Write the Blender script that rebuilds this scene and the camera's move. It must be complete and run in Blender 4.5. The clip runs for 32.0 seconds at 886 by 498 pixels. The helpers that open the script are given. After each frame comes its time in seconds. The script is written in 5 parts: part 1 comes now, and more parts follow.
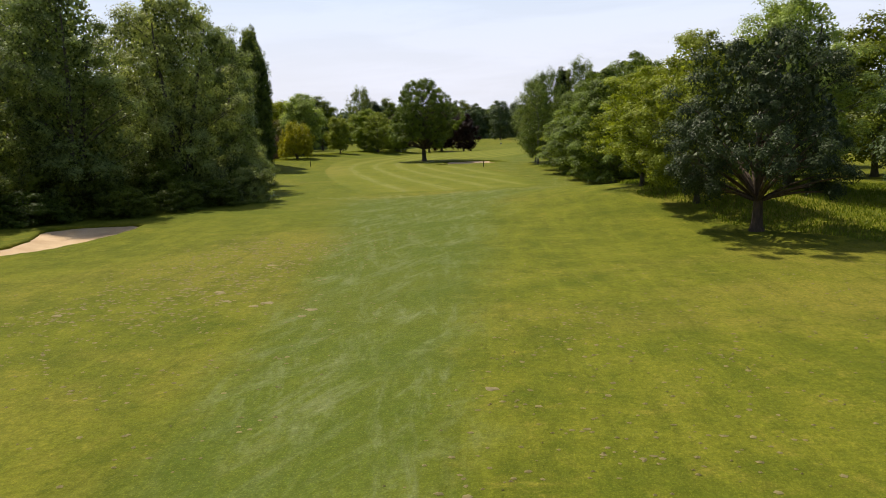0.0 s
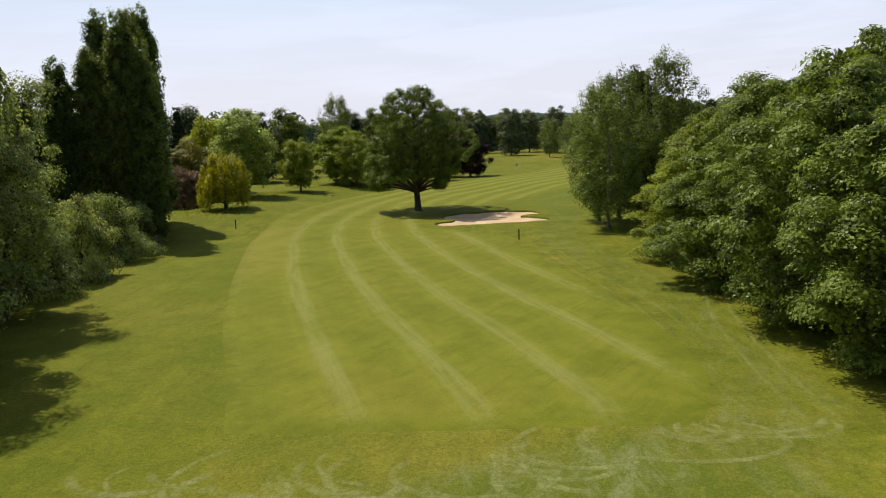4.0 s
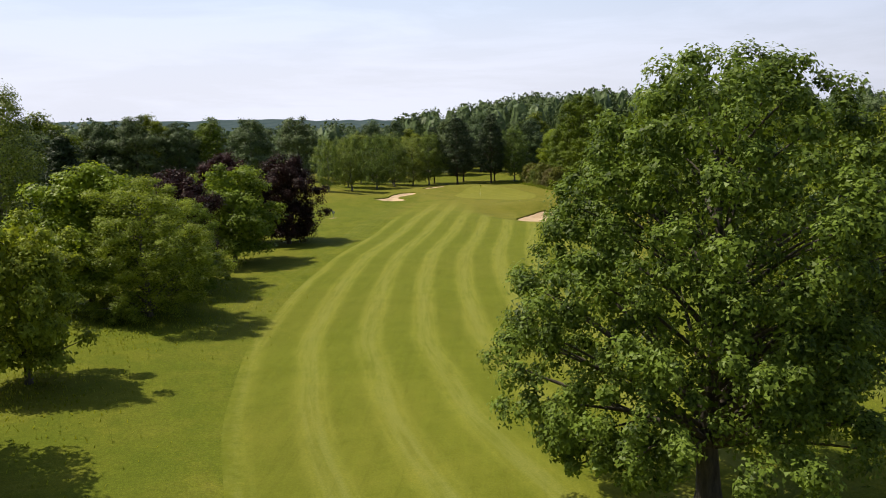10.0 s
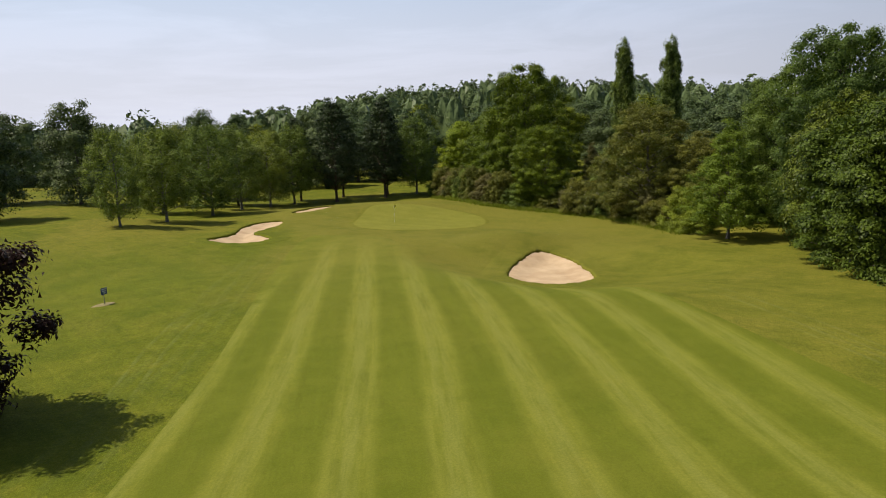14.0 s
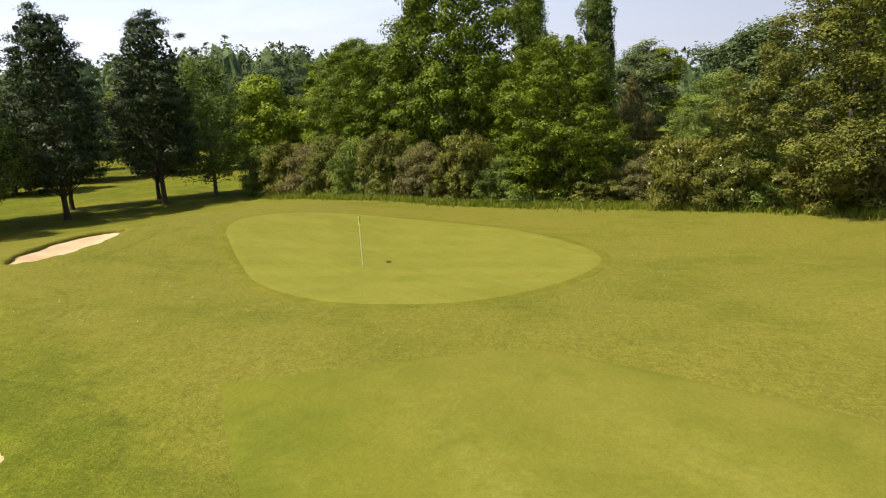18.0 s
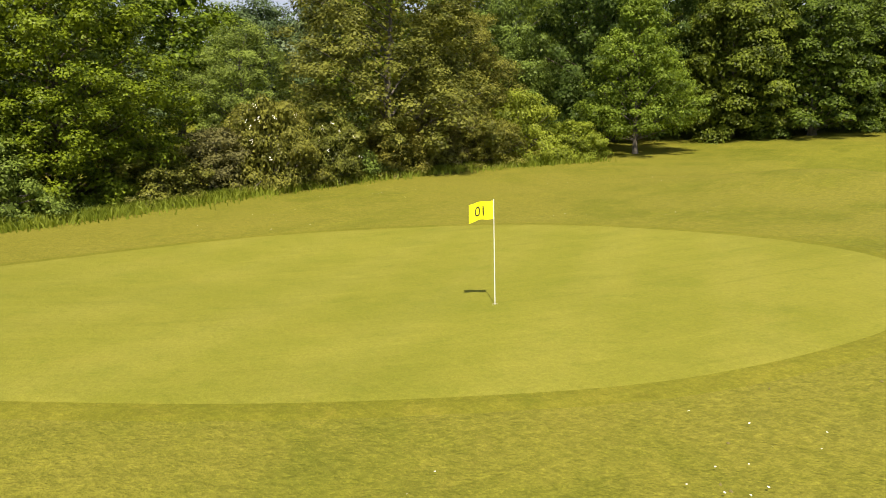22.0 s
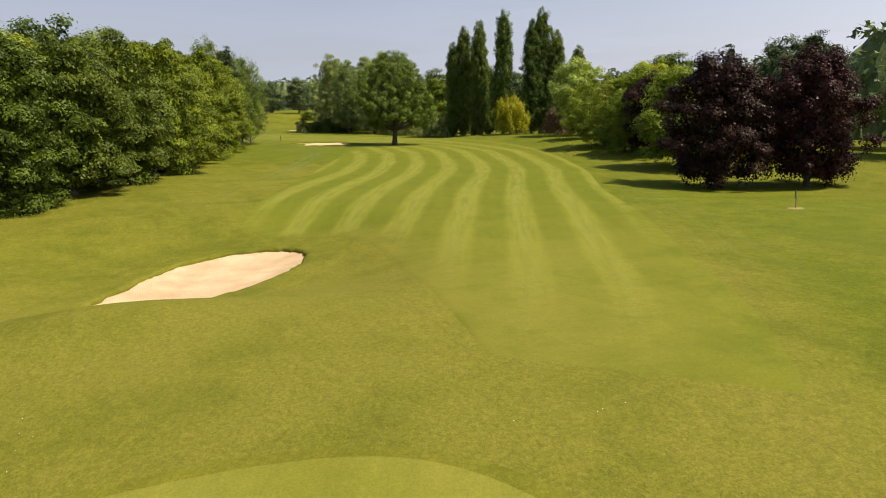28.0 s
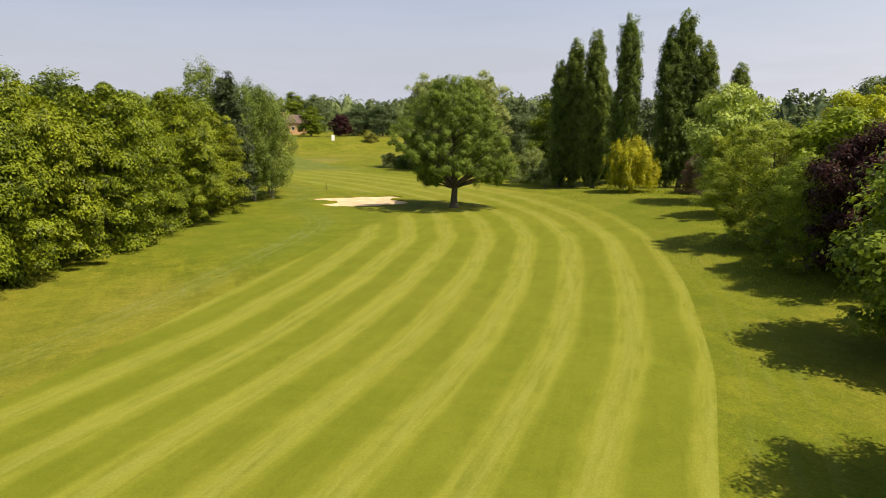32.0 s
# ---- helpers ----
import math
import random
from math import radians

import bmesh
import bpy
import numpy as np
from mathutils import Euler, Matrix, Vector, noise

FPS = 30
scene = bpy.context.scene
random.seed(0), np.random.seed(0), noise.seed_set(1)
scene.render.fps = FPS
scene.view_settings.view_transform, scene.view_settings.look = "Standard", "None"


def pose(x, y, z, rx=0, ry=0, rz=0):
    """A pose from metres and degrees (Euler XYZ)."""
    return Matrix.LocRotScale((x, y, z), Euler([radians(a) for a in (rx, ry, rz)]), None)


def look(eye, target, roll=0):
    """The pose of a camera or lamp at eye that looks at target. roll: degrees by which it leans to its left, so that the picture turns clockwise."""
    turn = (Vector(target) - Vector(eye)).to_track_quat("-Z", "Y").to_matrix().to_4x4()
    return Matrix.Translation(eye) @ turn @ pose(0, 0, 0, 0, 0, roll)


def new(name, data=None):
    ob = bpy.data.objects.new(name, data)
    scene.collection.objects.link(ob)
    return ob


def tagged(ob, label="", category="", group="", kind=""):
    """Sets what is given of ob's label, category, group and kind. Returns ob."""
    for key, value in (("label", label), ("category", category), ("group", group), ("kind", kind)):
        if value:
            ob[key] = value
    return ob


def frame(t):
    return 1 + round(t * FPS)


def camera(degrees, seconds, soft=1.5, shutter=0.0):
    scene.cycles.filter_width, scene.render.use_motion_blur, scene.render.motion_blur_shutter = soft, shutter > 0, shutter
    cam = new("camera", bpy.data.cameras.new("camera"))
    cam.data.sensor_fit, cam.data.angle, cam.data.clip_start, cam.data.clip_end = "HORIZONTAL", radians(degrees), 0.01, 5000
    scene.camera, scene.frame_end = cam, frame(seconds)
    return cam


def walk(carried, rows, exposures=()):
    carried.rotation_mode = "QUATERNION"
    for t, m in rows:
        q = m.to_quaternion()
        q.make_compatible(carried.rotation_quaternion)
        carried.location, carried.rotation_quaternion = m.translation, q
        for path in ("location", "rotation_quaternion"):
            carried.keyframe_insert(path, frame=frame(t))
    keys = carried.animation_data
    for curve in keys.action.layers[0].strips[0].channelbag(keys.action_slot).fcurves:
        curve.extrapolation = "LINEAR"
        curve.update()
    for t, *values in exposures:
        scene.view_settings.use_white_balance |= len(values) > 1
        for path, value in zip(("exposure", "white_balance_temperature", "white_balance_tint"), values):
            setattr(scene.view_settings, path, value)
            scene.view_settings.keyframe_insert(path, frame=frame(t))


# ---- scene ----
# ---------------------------------------------------------------- camera
cam = camera(63.5, 32.0, 1.0)
PATH = [
    (0, (21.250, -80.768, 6.143), (20.896, -78.828, 5.812), -1.73),
    (0.5, (20.717, -75.753, 6.639), (20.358, -73.814, 6.309), -2.13),
    (1, (20.374, -70.697, 7.287), (20.009, -68.759, 6.954), -2.27),
    (1.5, (19.672, -65.312, 8.070), (19.304, -63.376, 7.732), -2.61),
    (2, (19.113, -59.750, 8.769), (18.740, -57.814, 8.429), -2.44),
    (2.5, (17.853, -53.640, 9.191), (17.480, -51.704, 8.854), -2.59),
    (3, (16.278, -46.898, 9.537), (15.905, -44.962, 9.205), -2.51),
    (3.5, (14.425, -39.938, 9.818), (14.061, -38.000, 9.488), -2.46),
    (4, (12.232, -33.075, 9.999), (11.882, -31.133, 9.674), -2.35),
    (4.5, (9.419, -26.270, 10.205), (9.105, -24.321, 9.883), -1.92),
    (6.5, (-3.599, -2.047, 12.021), (-3.620, -0.076, 11.678), -2.49),
    (7, (-7.337, 3.462, 12.238), (-7.252, 5.431, 11.899), -2.98),
    (7.5, (-10.589, 8.665, 12.808), (-10.396, 10.625, 12.461), -2.98),
    (8, (-13.864, 14.049, 12.938), (-13.553, 15.995, 12.594), -2.67),
    (8.5, (-16.814, 19.675, 13.045), (-16.400, 21.601, 12.702), -2.52),
    (9, (-19.688, 25.384, 13.200), (-19.172, 27.285, 12.857), -2.36),
    (9.5, (-21.966, 31.862, 13.328), (-21.357, 33.737, 12.989), -1.81),
    (10, (-23.703, 38.348, 13.438), (-22.998, 40.189, 13.102), -1.49),
    (10.5, (-24.194, 44.792, 13.474), (-23.401, 46.597, 13.137), -2.13),
    (11, (-23.630, 51.543, 13.699), (-22.789, 53.326, 13.363), -2.30),
    (11.5, (-22.073, 58.741, 13.541), (-21.164, 60.491, 13.207), -2.65),
    (12, (-19.800, 66.569, 12.746), (-18.848, 68.296, 12.415), -2.66),
    (12.5, (-16.918, 74.463, 11.652), (-15.941, 76.177, 11.326), -2.47),
    (13, (-13.012, 81.401, 11.073), (-12.023, 83.109, 10.746), -2.60),
    (13.5, (-9.822, 88.963, 10.777), (-8.783, 90.640, 10.446), -2.43),
    (15.5, (1.933, 118.153, 7.671), (3.112, 119.738, 7.356), -2.85),
    (16, (4.768, 125.697, 7.280), (5.994, 127.242, 6.945), -3.02),
    (16.5, (7.184, 132.931, 6.900), (8.498, 134.397, 6.551), -3.07),
    (17, (9.272, 139.845, 6.436), (10.683, 141.217, 6.078), -3.10),
    (17.5, (10.694, 146.115, 6.079), (12.228, 147.346, 5.714), -3.33),
    (18, (11.850, 152.271, 5.770), (13.520, 153.305, 5.393), -3.45),
    (18.5, (13.049, 157.984, 5.333), (14.839, 158.792, 4.953), -3.46),
    (19, (14.745, 163.938, 4.963), (16.642, 164.439, 4.576), -3.10),
    (19.5, (16.521, 168.080, 4.679), (18.472, 168.267, 4.281), -2.97),
    (20, (18.215, 171.783, 4.440), (20.166, 171.624, 4.033), -3.03),
    (20.5, (20.066, 174.889, 4.254), (21.959, 174.405, 3.822), -2.53),
    (21, (21.971, 177.322, 4.055), (23.760, 176.541, 3.619), -2.35),
    (21.5, (23.993, 179.301, 3.958), (25.630, 178.241, 3.514), -2.26),
    (22, (26.002, 180.885, 3.882), (27.451, 179.583, 3.430), -1.72),
    (22.5, (28.055, 182.043, 3.738), (29.263, 180.515, 3.286), -1.25),
    (23, (30.121, 182.948, 3.616), (31.029, 181.224, 3.166), -0.83),
    (23.5, (31.953, 183.421, 3.470), (32.564, 181.570, 3.024), -0.57),
    (24, (33.723, 183.576, 3.301), (34.029, 181.650, 2.862), -0.51),
    (24.5, (35.160, 183.510, 3.183), (35.218, 181.559, 2.749), -0.25),
    (25, (36.371, 183.172, 3.067), (36.205, 181.225, 2.641), -0.13),
    (25.5, (37.246, 182.663, 2.948), (36.885, 180.740, 2.531), -0.01),
    (26, (37.950, 182.044, 2.878), (37.417, 180.159, 2.470), 0.08),
    (26.5, (38.392, 181.364, 3.066), (37.739, 179.517, 2.662), 0.21),
    (28.5, (32.999, 172.193, 7.113), (32.209, 170.395, 6.734), -0.41),
    (29, (30.197, 169.186, 7.463), (29.399, 167.389, 7.101), -0.29),
    (29.5, (26.778, 165.330, 7.813), (25.988, 163.526, 7.463), -0.31),
    (30, (23.327, 161.266, 8.207), (22.593, 159.438, 7.859), -0.30),
    (30.5, (20.009, 156.910, 8.677), (19.375, 155.045, 8.328), -0.18),
    (31, (16.841, 152.276, 9.234), (16.296, 150.383, 8.884), -0.12),
    (31.5, (13.696, 147.393, 9.860), (13.242, 145.477, 9.508), -0.10),
    (32, (10.502, 142.063, 10.624), (10.136, 140.130, 10.268), -0.01),
]
# the camera opens up and warms as it turns its back to the sun
EXPOSURE = [(0, 0.05, 7000, 10), (4, 0.0, 6950, 10), (7, -0.20, 7000, 10), (8.5, -0.16, 6950, 10), (10, 0.06, 6850, 10), (11, -0.06, 6800, 10), (13, -0.16, 6850, 10), (16, -0.08, 6900, 10), (17, 0.16, 6800, 10), (18, 0.43, 7000, 10), (20, 0.70, 7300, 10), (22, 0.68, 7400, 10), (25, 0.46, 7350, 10), (28, 0.34, 7400, 10), (32, 0.50, 7700, 10)]
walk(cam, [(t, look(eye, target, roll)) for t, eye, target, roll in PATH], EXPOSURE)

# ---------------------------------------------------------------- world, sun
SUN_ELEV, SUN_AZ = 59.0, 307.0   # degrees; azimuth clockwise from +y
world = bpy.data.worlds.new("world")
scene.world = world
world.use_nodes = True
wn, wl = world.node_tree.nodes, world.node_tree.links
wn.clear()
w_out = wn.new("ShaderNodeOutputWorld")
w_bg = wn.new("ShaderNodeBackground")
w_bg.inputs["Strength"].default_value = 0.088
w_sky = wn.new("ShaderNodeTexSky")
w_sky.sky_type = "NISHITA"
w_sky.sun_disc = False
w_sky.sun_elevation = radians(SUN_ELEV)
w_sky.sun_rotation = radians(SUN_AZ)
w_sky.air_density, w_sky.dust_density, w_sky.ozone_density = 1.0, 2.5, 1.6
# pale haze towards the horizon, and thin streaks of high cloud
w_tc = wn.new("ShaderNodeTexCoord")
w_sep = wn.new("ShaderNodeSeparateXYZ")
w_map = wn.new("ShaderNodeMapping")
w_map.inputs["Scale"].default_value = (1.0, 1.0, 7.0)
w_map.inputs["Rotation"].default_value = (0.05, 0.03, 0.6)
w_noise = wn.new("ShaderNodeTexNoise")
w_noise.inputs["Scale"].default_value = 2.6
w_noise.inputs["Detail"].default_value = 8.0
w_noise.inputs["Roughness"].default_value = 0.6
w_noise.inputs["Distortion"].default_value = 0.35
w_cloud = wn.new("ShaderNodeMapRange")
w_cloud.inputs["From Min"].default_value, w_cloud.inputs["From Max"].default_value = 0.45, 0.75
w_cloud.inputs["To Min"].default_value, w_cloud.inputs["To Max"].default_value = 0.0, 0.25
w_haze = wn.new("ShaderNodeMapRange")
w_haze.interpolation_type = "SMOOTHSTEP"
w_haze.inputs["From Min"].default_value, w_haze.inputs["From Max"].default_value = 0.10, 0.60
w_haze.inputs["To Min"].default_value, w_haze.inputs["To Max"].default_value = 0.90, 0.10
w_add = wn.new("ShaderNodeMath"); w_add.operation = "ADD"; w_add.use_clamp = True
w_mix = wn.new("ShaderNodeMix"); w_mix.data_type = "RGBA"
w_dot = wn.new("ShaderNodeVectorMath"); w_dot.operation = "DOT_PRODUCT"
w_dot.inputs[1].default_value = (-0.45, 0.89, 0.0)   # the thin high cloud lies towards the sun
w_side = wn.new("ShaderNodeMapRange")
w_side.interpolation_type = "SMOOTHSTEP"
w_side.inputs["From Min"].default_value, w_side.inputs["From Max"].default_value = -0.85, 0.85
w_pale = wn.new("ShaderNodeMix"); w_pale.data_type = "RGBA"
w_south = wn.new("ShaderNodeMix"); w_south.data_type = "RGBA"
w_south.inputs["A"].default_value = (4.3, 4.9, 6.4, 1)
w_south.inputs["B"].default_value = (2.7, 4.0, 6.6, 1)
wl.new(w_south.outputs["Result"], w_pale.inputs["A"])
w_north = wn.new("ShaderNodeMix"); w_north.data_type = "RGBA"
w_north.inputs["A"].default_value = (9.3, 9.9, 11.9, 1)
w_north.inputs["B"].default_value = (7.2, 9.5, 13.0, 1)
w_up = wn.new("ShaderNodeMapRange")
w_up.interpolation_type = "SMOOTHSTEP"
w_up.inputs["From Min"].default_value, w_up.inputs["From Max"].default_value = 0.04, 0.30
wl.new(w_up.outputs["Result"], w_north.inputs["Factor"])
wl.new(w_up.outputs["Result"], w_south.inputs["Factor"])
wl.new(w_north.outputs["Result"], w_pale.inputs["B"])
wl.new(w_tc.outputs["Generated"], w_dot.inputs[0])
wl.new(w_dot.outputs["Value"], w_side.inputs["Value"])
wl.new(w_side.outputs["Result"], w_pale.inputs["Factor"])
wl.new(w_pale.outputs["Result"], w_mix.inputs["B"])
wl.new(w_tc.outputs["Generated"], w_sep.inputs[0])
wl.new(w_tc.outputs["Generated"], w_map.inputs["Vector"])
wl.new(w_map.outputs[0], w_noise.inputs["Vector"])
wl.new(w_noise.outputs["Fac"], w_cloud.inputs["Value"])
wl.new(w_sep.outputs["Z"], w_haze.inputs["Value"])
wl.new(w_sep.outputs["Z"], w_up.inputs["Value"])
wl.new(w_haze.outputs["Result"], w_add.inputs[0])
wl.new(w_cloud.outputs["Result"], w_add.inputs[1])
wl.new(w_add.outputs[0], w_mix.inputs["Factor"])
wl.new(w_sky.outputs["Color"], w_mix.inputs["A"])
wl.new(w_mix.outputs["Result"], w_bg.inputs["Color"])
wl.new(w_bg.outputs[0], w_out.inputs["Surface"])

sun = new("sun", bpy.data.lights.new("sun", "SUN"))
sun.data.energy, sun.data.angle, sun.data.color = 5.0, radians(0.6), (1.0, 0.94, 0.82)
_a, _e = radians(SUN_AZ), radians(SUN_ELEV)
SUN_DIR = Vector((math.sin(_a) * math.cos(_e), math.cos(_a) * math.cos(_e), math.sin(_e)))
sun.matrix_world = look(SUN_DIR * 100, (0, 0, 0))


# ---------------------------------------------------------------- materials
def material(name):
    m = bpy.data.materials.new(name)
    m.use_nodes = True
    m.node_tree.nodes.clear()
    return m, m.node_tree.nodes, m.node_tree.links


def node(nodes, kind, **values):
    n = nodes.new(kind)
    for key, v in values.items():
        n.inputs[key.replace("_", " ")].default_value = v
    return n


def ramp(nodes, stops):
    n = nodes.new("ShaderNodeValToRGB")
    e = n.color_ramp.elements
    while len(e) < len(stops):
        e.new(0.5)
    for el, (p, c) in zip(e, stops):
        el.position, el.color = p, (*c, 1)
    return n


def mixc(nodes, links, fac, a, b, blend="MIX"):
    n = nodes.new("ShaderNodeMix")
    n.data_type, n.blend_type = "RGBA", blend
    for sock, v in ((n.inputs["Factor"], fac), (n.inputs["A"], a), (n.inputs["B"], b)):
        if isinstance(v, (int, float)):
            sock.default_value = v
        elif isinstance(v, tuple):
            sock.default_value = (*v, 1)
        else:
            links.new(v, sock)
    return n.outputs["Result"]


def noise_node(nodes, links, coord, scale, detail=4.0, rough=0.55, distort=0.0):
    n = node(nodes, "ShaderNodeTexNoise", Scale=scale, Detail=detail, Roughness=rough, Distortion=distort)
    links.new(coord, n.inputs["Vector"])
    return n.outputs["Fac"]


def span(nodes, links, value, a, b, c=0.0, d=1.0):
    n = nodes.new("ShaderNodeMapRange")
    n.interpolation_type = "SMOOTHSTEP"
    for k, v in zip(("From Min", "From Max", "To Min", "To Max"), (a, b, c, d)):
        n.inputs[k].default_value = v
    links.new(value, n.inputs["Value"])
    return n.outputs["Result"]


def maths(nodes, links, op, a, b=None):
    n = nodes.new("ShaderNodeMath")
    n.operation = op
    for sock, v in zip(n.inputs, (a, b)):
        if v is None:
            continue
        if isinstance(v, (int, float)):
            sock.default_value = v
        else:
            links.new(v, sock)
    return n.outputs[0]


def leaf_material(name, dark, light, glow=0.33, rough=0.44, back=1.1):
    """Leaves: hue varies from leaf to leaf and from tree to tree; light passes through them."""
    if light[1] > light[0] * 1.05:
        dark, light = [tuple(v * f for v, f in zip(c, (0.94, 1.0, 1.15))) for c in (dark, light)]
    m, n, l = material(name)
    out = n.new("ShaderNodeOutputMaterial")
    geo = n.new("ShaderNodeNewGeometry")
    info = n.new("ShaderNodeObjectInfo")
    tc = n.new("ShaderNodeTexCoord")
    c = mixc(n, l, span(n, l, geo.outputs["Random Per Island"], 0, 1, 0.15, 0.85), dark, light)
    # clump-sized tone changes; they also paint lit clumps and crown shade into the colour
    patch = noise_node(n, l, tc.outputs["Object"], 0.75, 2.0)
    c = mixc(n, l, span(n, l, patch, 0.42, 0.68, 0.0, 0.7), c, light)
    c = mixc(n, l, span(n, l, patch, 0.48, 0.28, 0.0, 0.7), c, dark)
    hsv = n.new("ShaderNodeHueSaturation")
    l.new(span(n, l, info.outputs["Random"], 0, 1, 0.485, 0.512), hsv.inputs["Hue"])
    l.new(span(n, l, info.outputs["Random"], 0, 1, 1.15, 0.85), hsv.inputs["Value"])
    l.new(c, hsv.inputs["Color"])
    bs = n.new("ShaderNodeBsdfPrincipled")
    bs.inputs["Roughness"].default_value = rough
    bs.inputs["Specular IOR Level"].default_value = 0.12
    l.new(hsv.outputs[0], bs.inputs["Base Color"])
    tr = n.new("ShaderNodeBsdfTranslucent")
    warm = mixc(n, l, 1.0, hsv.outputs[0], (back * 1.15, back * 1.1, back * 0.6), "MULTIPLY")
    l.new(warm, tr.inputs["Color"])
    mx = n.new("ShaderNodeMixShader")
    mx.inputs[0].default_value = glow * 0.8
    l.new(bs.outputs[0], mx.inputs[1])
    l.new(tr.outputs[0], mx.inputs[2])
    l.new(mx.outputs[0], out.inputs["Surface"])
    return m


def bark_material(name, dark, light, scale=6.0, stretch=0.25, bump=0.5):
    m, n, l = material(name)
    out = n.new("ShaderNodeOutputMaterial")
    tc = n.new("ShaderNodeTexCoord")
    mp = n.new("ShaderNodeMapping")
    mp.inputs["Scale"].default_value = (1, 1, stretch)
    l.new(tc.outputs["Object"], mp.inputs["Vector"])
    f = noise_node(n, l, mp.outputs[0], scale, 6.0, 0.65)
    r = ramp(n, [(0.3, dark), (0.7, light)])
    l.new(f, r.inputs[0])
    bs = n.new("ShaderNodeBsdfPrincipled")
    bs.inputs["Roughness"].default_value = 0.9
    l.new(r.outputs[0], bs.inputs["Base Color"])
    b = node(n, "ShaderNodeBump", Strength=bump, Distance=0.05)
    l.new(f, b.inputs["Height"])
    l.new(b.outputs[0], bs.inputs["Normal"])
    l.new(bs.outputs[0], out.inputs["Surface"])
    return m


def grass_material(name, a, b, dry, stripes=None, dry_amount=0.5, fine=9.0, bump=0.6, mottle=0.5, swath=False):
    """Turf: blades' grain, clumps, and dry patches; stripes are the mower's lanes, laid along the strip's own length."""
    m, n, l = material(name)
    out = n.new("ShaderNodeOutputMaterial")
    tc = n.new("ShaderNodeTexCoord")
    obj = tc.outputs["Object"]
    big = noise_node(n, l, obj, 0.045, 6.0, 0.62, 0.6)
    mid = noise_node(n, l, obj, 0.28, 6.0, 0.68, 0.3)
    tuft = noise_node(n, l, obj, 1.7, 5.0, 0.72)
    small = noise_node(n, l, obj, fine, 4.0, 0.75)
    c = mixc(n, l, span(n, l, mid, 0.36, 0.64), a, b)
    c = mixc(n, l, span(n, l, big, 0.46, 0.62, 0.0, dry_amount), c, dry)
    c = mixc(n, l, span(n, l, tuft, 0.52, 0.74, 0.0, mottle), c, tuple(v * f for v, f in zip(a, (0.5, 0.62, 0.5))))
    c = mixc(n, l, span(n, l, tuft, 0.42, 0.28, 0.0, mottle * 0.5), c, tuple(v * 1.18 for v in dry))
    parched = n.new("ShaderNodeAttribute")
    parched.attribute_name = "parched"
    close = span(n, l, parched.outputs["Fac"], 0.0, 0.9, 1.0, 0.85)
    clump = noise_node(n, l, obj, 0.75, 9.0, 0.78, 0.4)
    worn = min(1.0, 0.25 + bump)
    c = mixc(n, l, maths(n, l, "MULTIPLY", close, span(n, l, clump, 0.50, 0.68, 0.0, 0.72 * worn)), c, tuple(v * f for v, f in zip(a, (0.62, 0.76, 0.6))))
    c = mixc(n, l, maths(n, l, "MULTIPLY", close, span(n, l, clump, 0.48, 0.33, 0.0, 0.66 * worn)), c, tuple(v * f for v, f in zip(dry, (1.12, 1.12, 1.0))))
    # faint combing along the mower's way
    mp = n.new("ShaderNodeMapping")
    mp.vector_type = "TEXTURE"
    mp.inputs["Rotation"].default_value = (0, 0, 0.14 if swath else -0.43)
    mp.inputs["Scale"].default_value = (1.0, 11.0, 1)
    l.new(obj, mp.inputs["Vector"])
    comb = noise_node(n, l, mp.outputs[0], 1.5, 6.0, 0.74)
    c = mixc(n, l, span(n, l, comb, 0.5, 0.7, 0.0, 0.5), c, tuple(v * 1.2 for v in b))
    c = mixc(n, l, span(n, l, comb, 0.48, 0.30, 0.0, 0.5), c, tuple(v * 0.7 for v in a))
    dry_patch = maths(n, l, "MULTIPLY", parched.outputs["Fac"], span(n, l, mid, 0.32, 0.62, 0.45, 0.88))
    if not stripes:
        c = mixc(n, l, dry_patch, c, (0.218, 0.194, 0.035))
    if swath:
        at = n.new("ShaderNodeAttribute")
        at.attribute_name = "lush"
        c = mixc(n, l, maths(n, l, "MULTIPLY", at.outputs["Fac"], span(n, l, mid, 0.35, 0.68, 0.8, 0.35)), c, (0.114, 0.152, 0.012))
        # a lane of longer, greener grass with combed pale streaks
        at = n.new("ShaderNodeAttribute")
        at.attribute_name = "swath"
        combed = []
        for turn, sc in ((0.22, 1.0), (-0.30, 0.8)):
            mp = n.new("ShaderNodeMapping")
            mp.vector_type = "TEXTURE"
            mp.inputs["Rotation"].default_value = (0, 0, turn)
            mp.inputs["Scale"].default_value = (0.7, 4.0, 1)
            l.new(obj, mp.inputs["Vector"])
            combed.append(noise_node(n, l, mp.outputs[0], sc, 6.0, 0.72, 0.3))
        streak = maths(n, l, "MAXIMUM", combed[0], combed[1])
        edge = span(n, l, maths(n, l, "ADD", at.outputs["Fac"], maths(n, l, "MULTIPLY", maths(n, l, "SUBTRACT", mid, 0.5), 0.9)), 0.0, 0.95)
        c = mixc(n, l, maths(n, l, "MULTIPLY", edge, 0.72), c, (0.088, 0.136, 0.022))
        pale = maths(n, l, "MULTIPLY", maths(n, l, "MULTIPLY", edge, span(n, l, streak, 0.47, 0.66)), span(n, l, mid, 0.38, 0.62, 0.15, 0.68))
        c = mixc(n, l, pale, c, (0.26, 0.29, 0.15))
        # pale bruised lines where wheels ran
        at = n.new("ShaderNodeAttribute")
        at.attribute_name = "wheel"
        c = mixc(n, l, maths(n, l, "MULTIPLY", at.outputs["Fac"], span(n, l, tuft, 0.36, 0.62, 0.4, 0.95)), c, (0.265, 0.285, 0.120))
